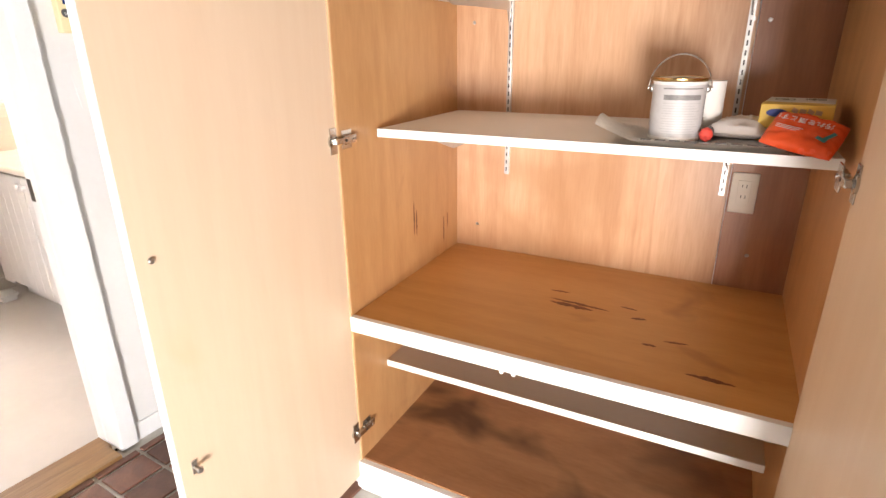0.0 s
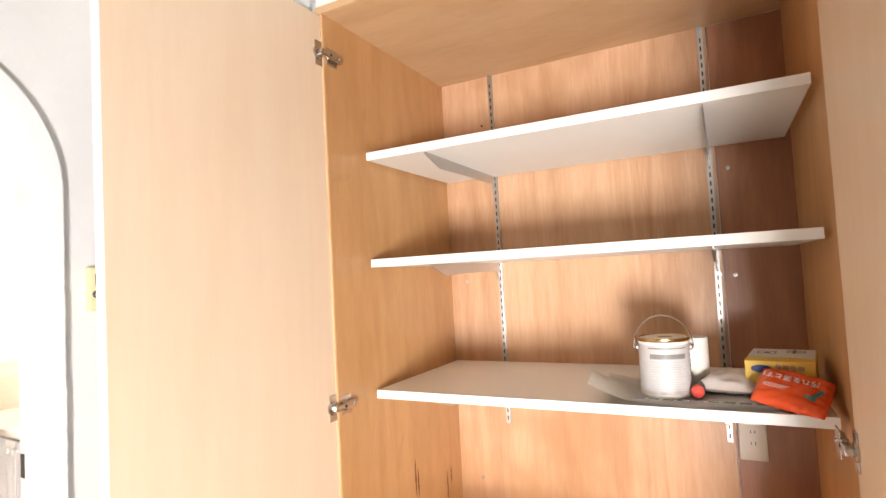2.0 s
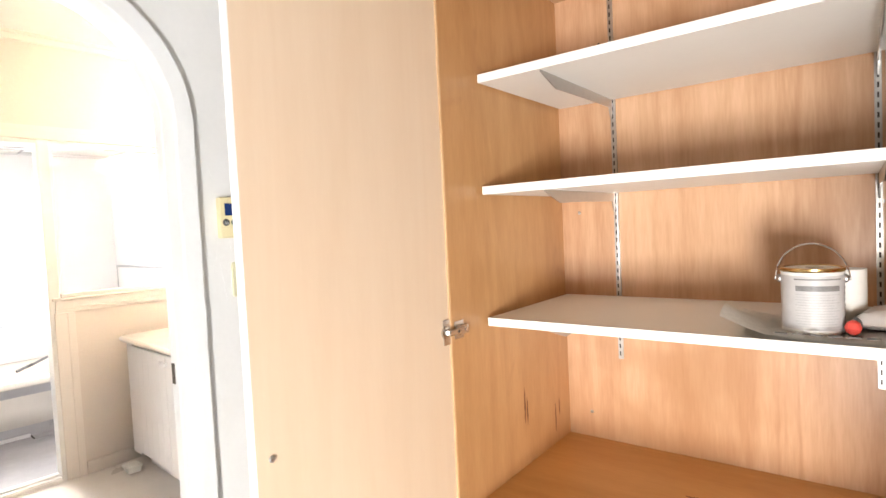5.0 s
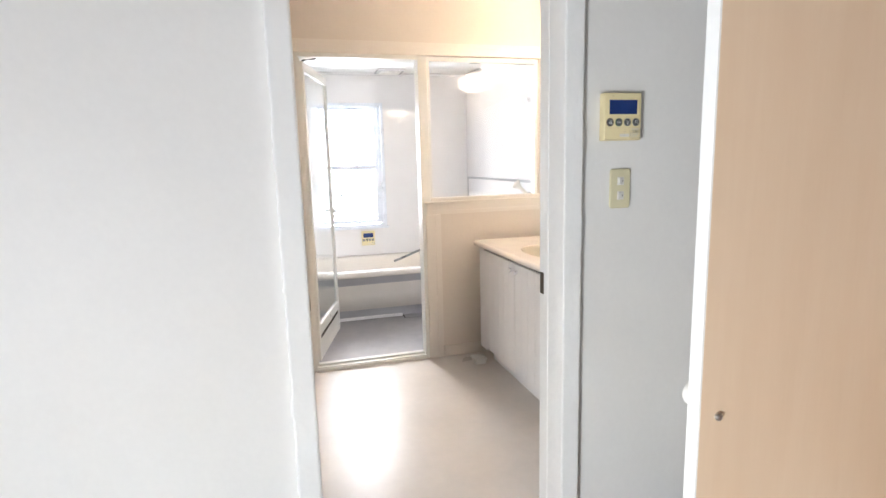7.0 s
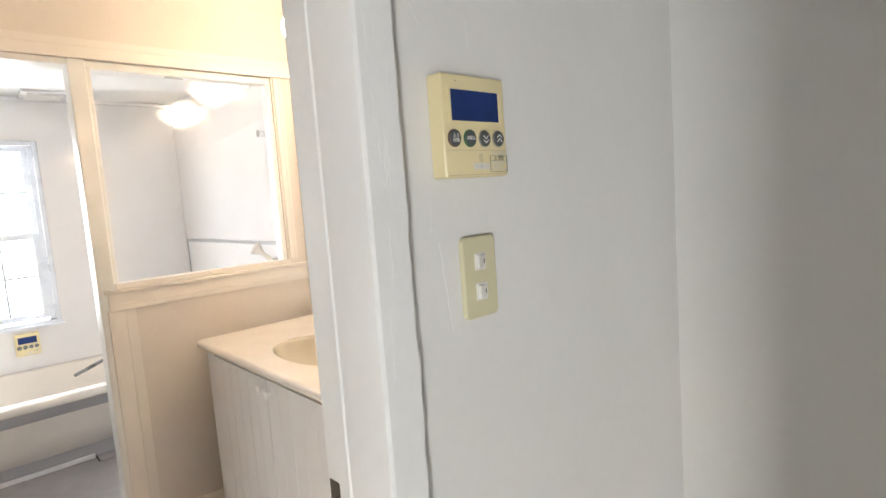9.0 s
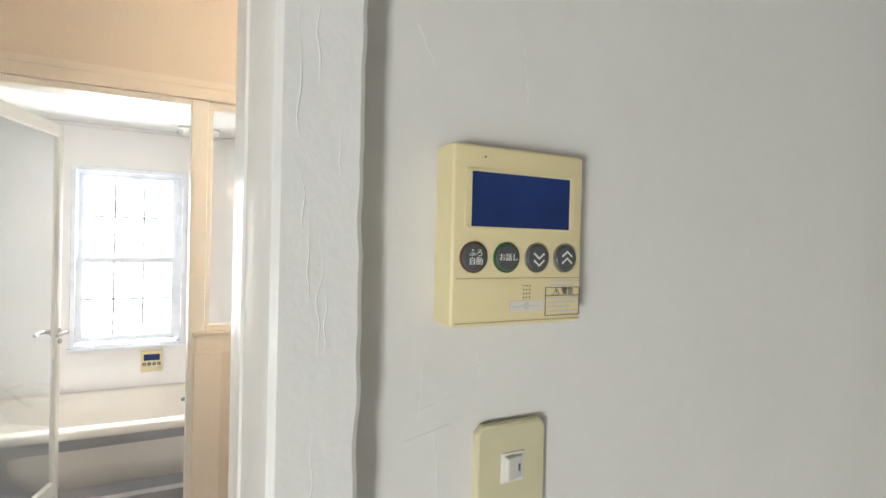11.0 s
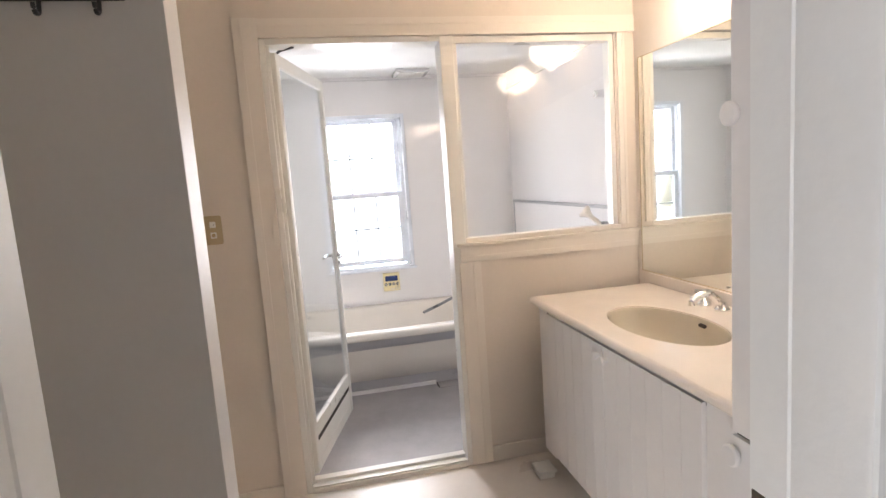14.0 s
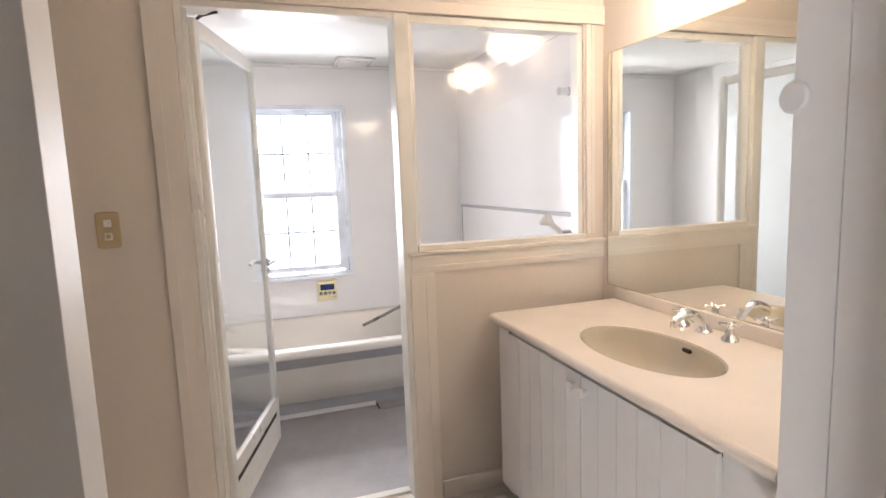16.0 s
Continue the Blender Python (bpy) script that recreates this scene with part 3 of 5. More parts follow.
# ---- bath: window, door, tub, fittings ----
window = thing("window_1", "white double-hung bath window with slim lattice bars", "window", kind="structure")
part("window_frame", merged(
    box(-5.615, -5.492, WY0, WY0 + 0.026, WZ0, WZ1, 0.003), box(-5.615, -5.492, WY1 - 0.026, WY1, WZ0, WZ1, 0.003),
    box(-5.615, -5.492, WY0 + 0.026, WY1 - 0.026, WZ1 - 0.028, WZ1, 0.003), box(-5.615, -5.492, WY0 + 0.026, WY1 - 0.026, WZ0, WZ0 + 0.022, 0.003),
    box(-5.60, -5.585, WY0 + 0.026, WY0 + 0.046, WZ0 + 0.022, WZ1 - 0.028, 0.002), box(-5.60, -5.585, WY1 - 0.046, WY1 - 0.026, WZ0 + 0.022, WZ1 - 0.028, 0.002),
    box(-5.594, -5.528, WY1 - 0.052, WY1 - 0.024, WZ0 + 0.020, WZ1 - 0.026), box(-5.594, -5.528, WY0 + 0.024, WY0 + 0.032, WZ0 + 0.020, WZ1 - 0.026),
    box(-5.594, -5.528, WY0 + 0.026, WY1 - 0.026, WZ1 - 0.036, WZ1 - 0.026), box(-5.594, -5.528, WY0 + 0.026, WY1 - 0.026, WZ0 + 0.020, WZ0 + 0.027)), UPVC, window)
part("window_sill", box(-5.52, -5.478, WY0 - 0.012, WY1 + 0.014, WZ0 - 0.014, WZ0 + 0.006, 0.004), UPVC, window)
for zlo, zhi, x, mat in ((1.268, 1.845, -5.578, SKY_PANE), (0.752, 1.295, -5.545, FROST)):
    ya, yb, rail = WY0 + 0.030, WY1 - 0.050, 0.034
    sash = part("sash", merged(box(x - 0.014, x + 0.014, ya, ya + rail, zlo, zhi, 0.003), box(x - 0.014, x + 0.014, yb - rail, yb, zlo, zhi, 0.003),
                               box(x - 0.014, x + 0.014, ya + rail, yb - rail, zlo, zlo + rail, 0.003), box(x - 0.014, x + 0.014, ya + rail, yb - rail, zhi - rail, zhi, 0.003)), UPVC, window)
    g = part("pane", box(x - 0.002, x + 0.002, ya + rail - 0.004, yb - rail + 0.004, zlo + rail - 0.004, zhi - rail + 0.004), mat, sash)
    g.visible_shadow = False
    for k in (1, 2):
        y = ya + rail + (yb - ya - 2 * rail) * k / 3
        part("lattice_bar", box(x - 0.004, x + 0.004, y - 0.0055, y + 0.0055, zlo + rail, zhi - rail, 0.001), BAR_GREY, sash)
    z = (zlo + zhi) / 2
    part("lattice_bar", box(x - 0.0035, x + 0.0045, ya + rail, yb - rail, z - 0.0055, z + 0.0055, 0.001), BAR_GREY, sash)
part("sash_lock", box(-5.556, -5.530, WY1 - 0.048, WY1 - 0.030, 1.435, 1.485, 0.003), STEEL, window, "dark metal catch")

LEAF = 0.715
door = thing("bath_door", "white framed glass bath door standing open into the bath", "door", pose(-3.862, 0.447, 0.0, 0, 0, 164.5))
part("stile", box(0, 0.042, -0.015, 0.015, 0.042, 1.942, 0.006, 3), BATH_FRAME, door)
part("stile", box(LEAF - 0.042, LEAF, -0.015, 0.015, 0.042, 1.942, 0.006, 3), BATH_FRAME, door)
part("rail", box(0.042, LEAF - 0.042, -0.015, 0.015, 1.885, 1.942, 0.005), BATH_FRAME, door)
part("rail", box(0.042, LEAF - 0.042, -0.015, 0.015, 0.205, 0.275, 0.006), BATH_FRAME, door)
louver = part("kick_panel", merged(box(0.042, LEAF - 0.042, -0.012, 0.012, 0.042, 0.178, 0.003), box(0.06, LEAF - 0.06, -0.014, 0.014, 0.06, 0.10, 0.003)), BATH_FRAME, door)
part("vent_slot", box(0.042, LEAF - 0.042, -0.009, 0.009, 0.178, 0.205), GAP, door, "dark vent slot")
g = part("pane", box(0.038, LEAF - 0.038, -0.003, 0.003, 0.270, 1.890), DOOR_PANE, door)
g.visible_shadow = False
part("pane_bead", merged(box(0.040, 0.048, -0.010, 0.010, 0.275, 1.885, 0.002), box(LEAF - 0.048, LEAF - 0.040, -0.010, 0.010, 0.275, 1.885, 0.002)), BATH_FRAME, door)
for s in (1, -1):
    part("lever_handle", merged(moved(lathe([(0.019, 0), (0.019, 0.006), (0.009, 0.010), (0.009, 0.036), (0.011, 0.040)], 20), pose(LEAF - 0.021, s * 0.015, 0.975, -90 * s)),
                                tube(curve_points([(LEAF - 0.021, s * 0.048, 0.975), (LEAF - 0.06, s * 0.051, 0.976), (LEAF - 0.115, s * 0.046, 0.972)], 8), 0.008, 10)), STEEL, door, "satin metal lever handle")
part("lock_rose", merged(moved(lathe([(0.012, 0), (0.012, 0.008), (0.007, 0.012)], 16), pose(LEAF - 0.021, -0.015, 0.932, 90)), box(LEAF - 0.032, LEAF - 0.010, 0.015, 0.018, 0.915, 1.01, 0.001)), STEEL, door)
part("closer_arm", tube([(0.10, 0.03, 1.945), (0.05, -0.02, 1.958), (-0.02, -0.10, 1.950)], 0.006, 8), BLACK_METAL, door, "dark stay arm")

# tub: loops of one outline, from the apron's foot over the rim down into the basin


def tub_ring(x0, x1, round_end, z, bow=0.0, inset=0.0, steps=16):
    """A level loop: a rectangle with rounded corners, its front (x1) bowed out."""
    y0, y1 = BY0 + 0.003 + inset, BY1 - 0.003 - inset
    cy, r = (y0 + y1) / 2, round_end
    pts = []
    for cx, cyy, a0 in ((x1 - r, y1 - r, 0), (x0 + r, y1 - r, 90), (x0 + r, y0 + r, 180), (x1 - r, y0 + r, 270)):
        for k in range(9):
            a = radians(a0 + 90 * k / 8)
            pts.append((cx + r * math.cos(a), cyy + r * math.sin(a)))
    out = []
    for i, (p, q) in enumerate(zip(pts, pts[1:] + pts[:1])):
        n = 12 if i % 9 == 8 else 1
        for k in range(n):
            x, y = p[0] + (q[0] - p[0]) * k / n, p[1] + (q[1] - p[1]) * k / n
            if x > (x0 + x1) / 2:
                x += bow * (1 - ((y - cy) / (y1 - cy)) ** 2)
            out.append((x, y, z))
    return out


def loft(rings, cap_first=False, cap_last=True):
    bm = bmesh.new()
    loops = [[bm.verts.new(p) for p in ring] for ring in rings]
    for a, b in zip(loops, loops[1:]):
        for k in range(len(a)):
            bm.faces.new((a[k], a[(k + 1) % len(a)], b[(k + 1) % len(b)], b[k]))
    if cap_last:
        bm.faces.new(loops[-1])
    if cap_first:
        bm.faces.new(loops[0][::-1])
    bmesh.ops.recalc_face_normals(bm, faces=bm.faces)
    return bm


tub = thing("bathtub", "cream bathtub with a pale grey apron below the window", "bathtub", pose(0, 0, 0))
TB = BX0 + 0.003
part("apron", loft([tub_ring(TB, -4.885, 0.02, -0.004), tub_ring(TB, -4.872, 0.02, 0.16, 0.008), tub_ring(TB, -4.835, 0.02, 0.29, 0.02), tub_ring(TB, -4.780, 0.02, 0.355, 0.035), tub_ring(TB, -4.755, 0.02, 0.402, 0.04)], False, False), APRON, tub, "pale grey apron")
part("rim", loft([tub_ring(TB, -4.755, 0.02, 0.400, 0.04), tub_ring(TB, -4.722, 0.02, 0.402, 0.045), tub_ring(TB, -4.715, 0.02, 0.412, 0.045), tub_ring(TB, -4.715, 0.02, 0.438, 0.045), tub_ring(TB, -4.726, 0.02, 0.448, 0.045), tub_ring(TB + 0.045, -4.79, 0.16, 0.450, 0.045, 0.07), tub_ring(TB + 0.06, -4.805, 0.17, 0.436, 0.045, 0.085),
                  tub_ring(TB + 0.085, -4.83, 0.18, 0.22, 0.03, 0.15), tub_ring(TB + 0.12, -4.87, 0.18, 0.09, 0.02, 0.21), tub_ring(TB + 0.17, -4.92, 0.16, 0.065, 0.0, 0.27)]), TUB, tub, "cream glossy basin and rim")
part("floor_lip", box(-4.878, -4.862, BY0 + 0.004, 1.22, -0.004, 0.022, 0.004), BATH_WALL, tub, "white sealing strip")
solid("drain_cover", merged(box(-4.98, -4.78, 1.235, 1.50, -0.004, 0.002, 0.001), box(-4.98, -4.78, 1.228, 1.233, -0.004, 0.003)), BATH_FLOOR, "grey floor drain cover beside the tub", "drain cover")
for y in (1.225, 1.5045):
    solid("drain_slot", box(-4.90, -4.79, y - 0.0035, y + 0.0035, -0.003, 0.0035), GAP, "dark slot beside the grey drain cover", "slot", group="slots beside the drain")
solid("shower_hose", tube(curve_points([(-5.05, 1.20, 0.452), (-5.10, 1.32, 0.480), (-5.16, 1.46, 0.515), (-5.20, 1.60, 0.530), (-5.10, 1.78, 0.52), (-4.80, 1.93, 0.49), (-4.4, 2.00, 0.60)], 14), 0.010, 10), HOSE, "grey flexible shower hose lying along the tub", "hose")
solid("tub_cover", moved(merged(box(-0.30, 0.30, -0.24, 0.24, -0.012, 0.012, 0.008)), pose(-5.10, 1.76, 0.470, 0, 0, 0)), TUB, "cream tub cover board lying on the rim", "tub cover")


def controller(m, label, group):
    """Water-heater remote: x to the right, y up, z out of the wall; 0.126 by 0.137 m."""
    c = thing("heater_controller", label, "controller", m, group)
    body = part("case", merged(box(-0.0625, 0.0625, -0.0685, 0.0685, -0.006, 0.022, 0.004, 3)), CREAM_PLASTIC, c)
    part("bezel", merged(box(-0.050, 0.050, 0.048, 0.050, 0.0205, 0.0235), box(-0.050, 0.050, 0.005, 0.007, 0.0205, 0.0235), box(-0.052, -0.047, 0.006, 0.050, 0.0205, 0.0235), box(0.047, 0.052, 0.006, 0.050, 0.0205, 0.0235)), CREAM_PLASTIC, c)
    part("display", box(-0.0475, 0.0475, 0.007, 0.048, 0.0205, 0.0225), SCREEN, c, "dark blue blank display")
    for k, (x, ring) in enumerate(((-0.044, RED_RING), (-0.0145, GREEN_RING), (0.0145, STEEL), (0.043, STEEL))):
        b = part("button", moved(lathe([(0.0105, 0), (0.0105, 0.0028), (0.0095, 0.0040), (0.004, 0.0046)], 28), pose(x, -0.016, 0.0215)), BUTTON, c, "round dark button")
        part("button_ring", moved(lathe([(0.0118, 0), (0.0118, 0.0020), (0.0106, 0.0024)], 28), pose(x, -0.016, 0.0215)), ring, b)
        if k == 0:
            letters("lettering", "ふろ\n自動", 0.0062, WHITE_INK, b, pose(x, -0.016, 0.0263))
        elif k == 1:
            letters("lettering", "お話し", 0.0060, WHITE_INK, b, pose(x, -0.016, 0.0263))
        else:
            s = 1 if k == 3 else -1
            bits = []
            for dy in (0.0025, -0.0030):
                bits.append(moved(box(-0.0066, 0.0003, -0.0007, 0.0007, 0, 0.0005), pose(x, -0.016 + dy + s * 0.003, 0.0258, 0, 0, s * 40)))
                bits.append(moved(box(-0.0003, 0.0066, -0.0007, 0.0007, 0, 0.0005), pose(x, -0.016 + dy + s * 0.003, 0.0258, 0, 0, -s * 40)))
            part("arrow", merged(*bits), WHITE_INK, b)
    part("flap_seam", merged(box(-0.0585, 0.0615, -0.0322, -0.0316, 0.0218, 0.0224), box(-0.0585, 0.0615, -0.0655, -0.0649, 0.0218, 0.0224)), OLD_PLATE, c)
    part("speaker_grille", merged(*[box(x - 0.0005, x + 0.0005, y - 0.0005, y + 0.0005, 0.0218, 0.0224) for x in (0.003, 0.006, 0.009) for y in (-0.038, -0.041, -0.044, -0.047)]), DARK_PRINT, c)
    part("sensor_hole", box(-0.036, -0.0345, 0.0585, 0.060, 0.0218, 0.0224), DARK_PRINT, c)
    part("maker_label", box(-0.010, 0.0225, -0.0585, -0.0495, 0.0218, 0.0225), OUTLET, c, "pale maker's label")
    part("maker_mark", merged(box(-0.008, 0.003, -0.0545, -0.0535, 0.0224, 0.0227), box(0.009, 0.020, -0.0545, -0.0535, 0.0224, 0.0227), moved(lathe([(0.003, 0), (0.003, 0.0003)], 16), pose(0.006, -0.054, 0.0224))), PRINT, c)
    warn = part("warning_label", merged(box(0.0245, 0.0605, -0.0625, -0.0620, 0.0218, 0.0225), box(0.0245, 0.0605, -0.0400, -0.0395, 0.0218, 0.0225), box(0.0245, 0.0250, -0.0625, -0.0395, 0.0218, 0.0225), box(0.0600, 0.0605, -0.0625, -0.0395, 0.0218, 0.0225), box(0.0245, 0.0605, -0.0465, -0.0461, 0.0218, 0.0225)), DARK_PRINT, c)
    letters("lettering", "⚠ 警告", 0.0062, DARK_PRINT, warn, pose(0.0425, -0.0432, 0.0226))
    part("small_print", merged(*[box(0.0265, 0.0585 - 0.004 * (k % 3), -0.0487 - 0.0036 * k, -0.0475 - 0.0036 * k, 0.0218, 0.0224) for k in range(4)], *[box(0.030, 0.060 - 0.006 * k, -0.0350 - 0.0036 * k, -0.0338 - 0.0036 * k, 0.0218, 0.0224) for k in range(2)]), PRINT, c)
    return c


FACE_X = Matrix(((0, 0, 1, 0), (1, 0, 0, 0), (0, 1, 0, 0), (0, 0, 0, 1)))      # wall facing +x: right is +y, up is z
hall_control = controller(Matrix.Translation((HALL_X + 0.007, 1.280, 1.441)) @ FACE_X, "yellowed water-heater controller with a blue display on the wall", "heater controllers")
copy_thing(hall_control, Matrix.Translation((BX0 + 0.007, 1.038, 0.613)) @ FACE_X)

vent = thing("ceiling_vent", "white square vent grille in the bath ceiling", "vent")
part("frame", merged(box(-5.44, -5.22, 1.16, 1.40, BTOP - 0.020, BTOP - 0.0005, 0.006)), BATH_WALL, vent)
for k in range(7):
    part("slat", box(-5.42 + k * 0.026, -5.405 + k * 0.026, 1.19, 1.37, BTOP - 0.026, BTOP - 0.0205, 0.001), BATH_FRAME, vent)
hook = solid("shower_hook", merged(moved(lathe([(0.021, 0), (0.021, 0.012), (0.017, 0.016), (0.017, 0.055), (0.020, 0.060), (0.014, 0.064)], 24), pose(-3.99, BY1, 1.735, 90))), CHROME, "chrome shower holder on the bath wall", "shower holder")
shower = thing("hand_shower", "cream hand shower hanging in its wall holder", "shower head")
part("head", moved(lathe([(0.014, -0.03), (0.020, -0.012), (0.033, 0.004), (0.036, 0.016), (0.030, 0.024)], 24), pose(-4.00, 1.925, 1.135, 50, 0, -30)), TUB, shower)
part("grip", tube(curve_points([(-3.995, 1.945, 1.115), (-3.972, 1.975, 1.080), (-3.960, 1.995, 1.02), (-3.955, 1.998, 0.95)], 8), 0.013, 12), TUB, shower)
part("holder", merged(box(-3.985, -3.93, 1.985, BY1 - 0.015, 1.035, 1.085, 0.008)), BATH_GREY, shower, "grey wall holder")

# ---- washroom: vanity, cabinet, mirror, lamps ----
FRONT, CZ = 1.482, 0.807
vanity = thing("vanity_cabinet", "white grooved-board vanity cabinet under a cream counter", "cabinet")
part("body", merged(box(-3.64, -2.40, FRONT + 0.022, MIRROR_Y - 0.002, 0.13, 0.64, 0.001), box(-3.64, -3.37, FRONT + 0.022, MIRROR_Y - 0.002, 0.639, CZ - 0.0365), box(-2.73, -2.40, FRONT + 0.022, MIRROR_Y - 0.002, 0.639, CZ - 0.0365), box(-3.371, -2.729, FRONT + 0.022, FRONT + 0.05, 0.639, CZ - 0.0367), box(-3.371, -2.729, 1.92, MIRROR_Y - 0.002, 0.639, CZ - 0.0367), box(-3.62, -2.42, FRONT + 0.10, MIRROR_Y - 0.002, 0.0, 0.13)), CABINET, vanity)
part("top_gap", box(-3.54, -2.535, FRONT + 0.012, FRONT + 0.024, 0.752, CZ - 0.0355), GAP, vanity, "dark shadow gap under the counter")


def board_door(x0, x1, z0, z1, parent, label, knob=None, thick=0.020, y=FRONT):
    """A door of upright tongued boards, with a frame edge, set proud of the body."""
    n = max(1, round((x1 - x0) / 0.082))
    w = (x1 - x0) / n
    d = part("door", box(x0, x1, y + 0.004, y + thick, z0, z1, 0.001), CABINET, parent, label)
    for k in range(n):
        part("board", box(x0 + k * w + (0.0010 if k else 0), x0 + (k + 1) * w - (0.0010 if k < n - 1 else 0), y - 0.001, y + 0.0042, z0, z1, 0.0008), CABINET, d)
    if knob:
        part("knob", moved(lathe([(0.009, 0.0), (0.009, 0.010), (knob[2] - 0.003, 0.012), (knob[2], 0.016), (knob[2], 0.022), (knob[2] - 0.004, 0.026)], 28), pose(knob[0], y - 0.001, knob[1], 90)), CABINET, d, "round white wooden knob")
    return d


board_door(-3.515, -3.040, 0.135, 0.762, vanity, "grooved white door", (-3.066, 0.722, 0.015))
board_door(-3.034, -2.535, 0.135, 0.762, vanity, "grooved white door", (-3.008, 0.720, 0.015))
part("filler", box(-2.530, -2.385, FRONT + 0.010, FRONT + 0.030, 0.10, CZ - 0.036, 0.001), CABINET, vanity)
part("filler", box(-3.640, -3.52, FRONT + 0.016, FRONT + 0.030, 0.10, CZ - 0.036, 0.001), CABINET, vanity)


def counter_top():
    """A slab with a rounded front and an oval hole."""
    cx, cy, a, b, steps = -3.05, 1.725, 0.272, 0.158, 96
    x0, x1, y0, y1 = -3.668, -2.392, FRONT - 0.012, MIRROR_Y - 0.002
    bm = bmesh.new()
    hole, edge = [], []
    for k in range(steps):
        t = 2 * math.pi * k / steps
        c, s = math.cos(t), math.sin(t)
        hole.append((cx + a * c, cy + b * s))
        reach = min((x1 - cx) / c if c > 1e-9 else (x0 - cx) / c if c < -1e-9 else 1e9, (y1 - cy) / s if s > 1e-9 else (y0 + 0.016 - cy) / s if s < -1e-9 else 1e9)
        edge.append((cx + c * reach, cy + s * reach))
    for ring in (hole, edge):
        ring.append(ring[0])
    for z, flip in ((CZ, 1), (CZ - 0.036, -1)):
        for k in range(steps):
            quad = [(*hole[k], z), (*edge[k], z), (*edge[k + 1], z), (*hole[k + 1], z)]
            bm.faces.new([bm.verts.new(p) for p in quad[::flip]])
    for k in range(steps):
        bm.faces.new([bm.verts.new(p) for p in ((*hole[k], CZ), (*hole[k + 1], CZ), (*hole[k + 1], CZ - 0.008), (*hole[k], CZ - 0.008))])
    for xs in ((x0, y0 + 0.016, y1), (x1, y0 + 0.016, y1)):
        bm.faces.new([bm.verts.new(p) for p in ((xs[0], xs[1], CZ), (xs[0], xs[2], CZ), (xs[0], xs[2], CZ - 0.036), (xs[0], xs[1], CZ - 0.036))])
    # corners left open by the fan of quads
    for sx, sy in ((x0, y0 + 0.016), (x1, y0 + 0.016), (x0, y1), (x1, y1)):
        near = sorted(edge[:-1], key=lambda p: (p[0] - sx) ** 2 + (p[1] - sy) ** 2)
        onx = min((p for p in near if abs(p[0] - sx) < 1e-6), key=lambda p: abs(p[1] - sy))
        ony = min((p for p in near if abs(p[1] - sy) < 1e-6), key=lambda p: abs(p[0] - sx))
        bm.faces.new([bm.verts.new((*p, CZ)) for p in ((sx, sy), onx, ony)])
    bmesh.ops.remove_doubles(bm, verts=bm.verts, dist=1e-5)
    bmesh.ops.recalc_face_normals(bm, faces=bm.faces)
    nose = []
    for k in range(9):
        t = math.pi * k / 8
        nose.append((y0 + 0.016 - 0.018 * math.sin(t), CZ - 0.018 + 0.018 * math.cos(t)))
    front = prism(nose, "x", x0, x1)
    return merged(bm, front)


counter = thing("vanity_counter", "cream moulded counter with an oval undermounted basin", "counter")
part("slab", counter_top(), COUNTER, counter)
part("backsplash", merged(box(-3.668, -2.392, MIRROR_Y - 0.022, MIRROR_Y - 0.002, CZ - 0.001, CZ + 0.050, 0.005)), COUNTER, counter)
part("nose_cap", moved(lathe([(0.0175, 0), (0.0175, 0.003)], 24), pose(-2.392, FRONT + 0.004, CZ - 0.018, 0, 90)), APRON, counter, "round grey end cap")


def oval(a, b, z, steps=64):
    return [(a * math.cos(2 * math.pi * k / steps), b * math.sin(2 * math.pi * k / steps), z) for k in range(steps)]


basin = part("basin", loft([oval(0.276, 0.162, -0.006), oval(0.270, 0.156, -0.0065), oval(0.264, 0.151, -0.018), oval(0.256, 0.146, -0.045), oval(0.232, 0.130, -0.090), oval(0.17, 0.09, -0.130), oval(0.06, 0.035, -0.142), oval(0.022, 0.022, -0.146)]), BASIN, counter, "cream oval basin", pose(-3.05, 1.725, CZ))
part("overflow_slot", moved(merged(box(-0.017, 0.017, -0.006, 0.006, -0.006, 0.006, 0.003)), pose(-3.035, 1.868, CZ - 0.024, 12, 0, -4)), GAP, counter, "dark overflow slot")
tap = thing("basin_tap", "chrome widespread tap with a curved spout and cross handles", "tap")
part("spout", merged(moved(lathe([(0.028, 0), (0.028, 0.006), (0.022, 0.012), (0.017, 0.030)], 24), pose(-3.105, 2.005, CZ)),
                     tube(curve_points([(-3.105, 2.005, CZ + 0.015), (-3.105, 1.975, CZ + 0.050), (-3.102, 1.945, CZ + 0.072), (-3.102, 1.905, CZ + 0.066), (-3.103, 1.876, CZ + 0.050)], 8), 0.014, 14, None), moved(lathe([(0.011, 0), (0.011, 0.016)], 16), pose(-3.103, 1.876, CZ + 0.034))), CHROME, tap)
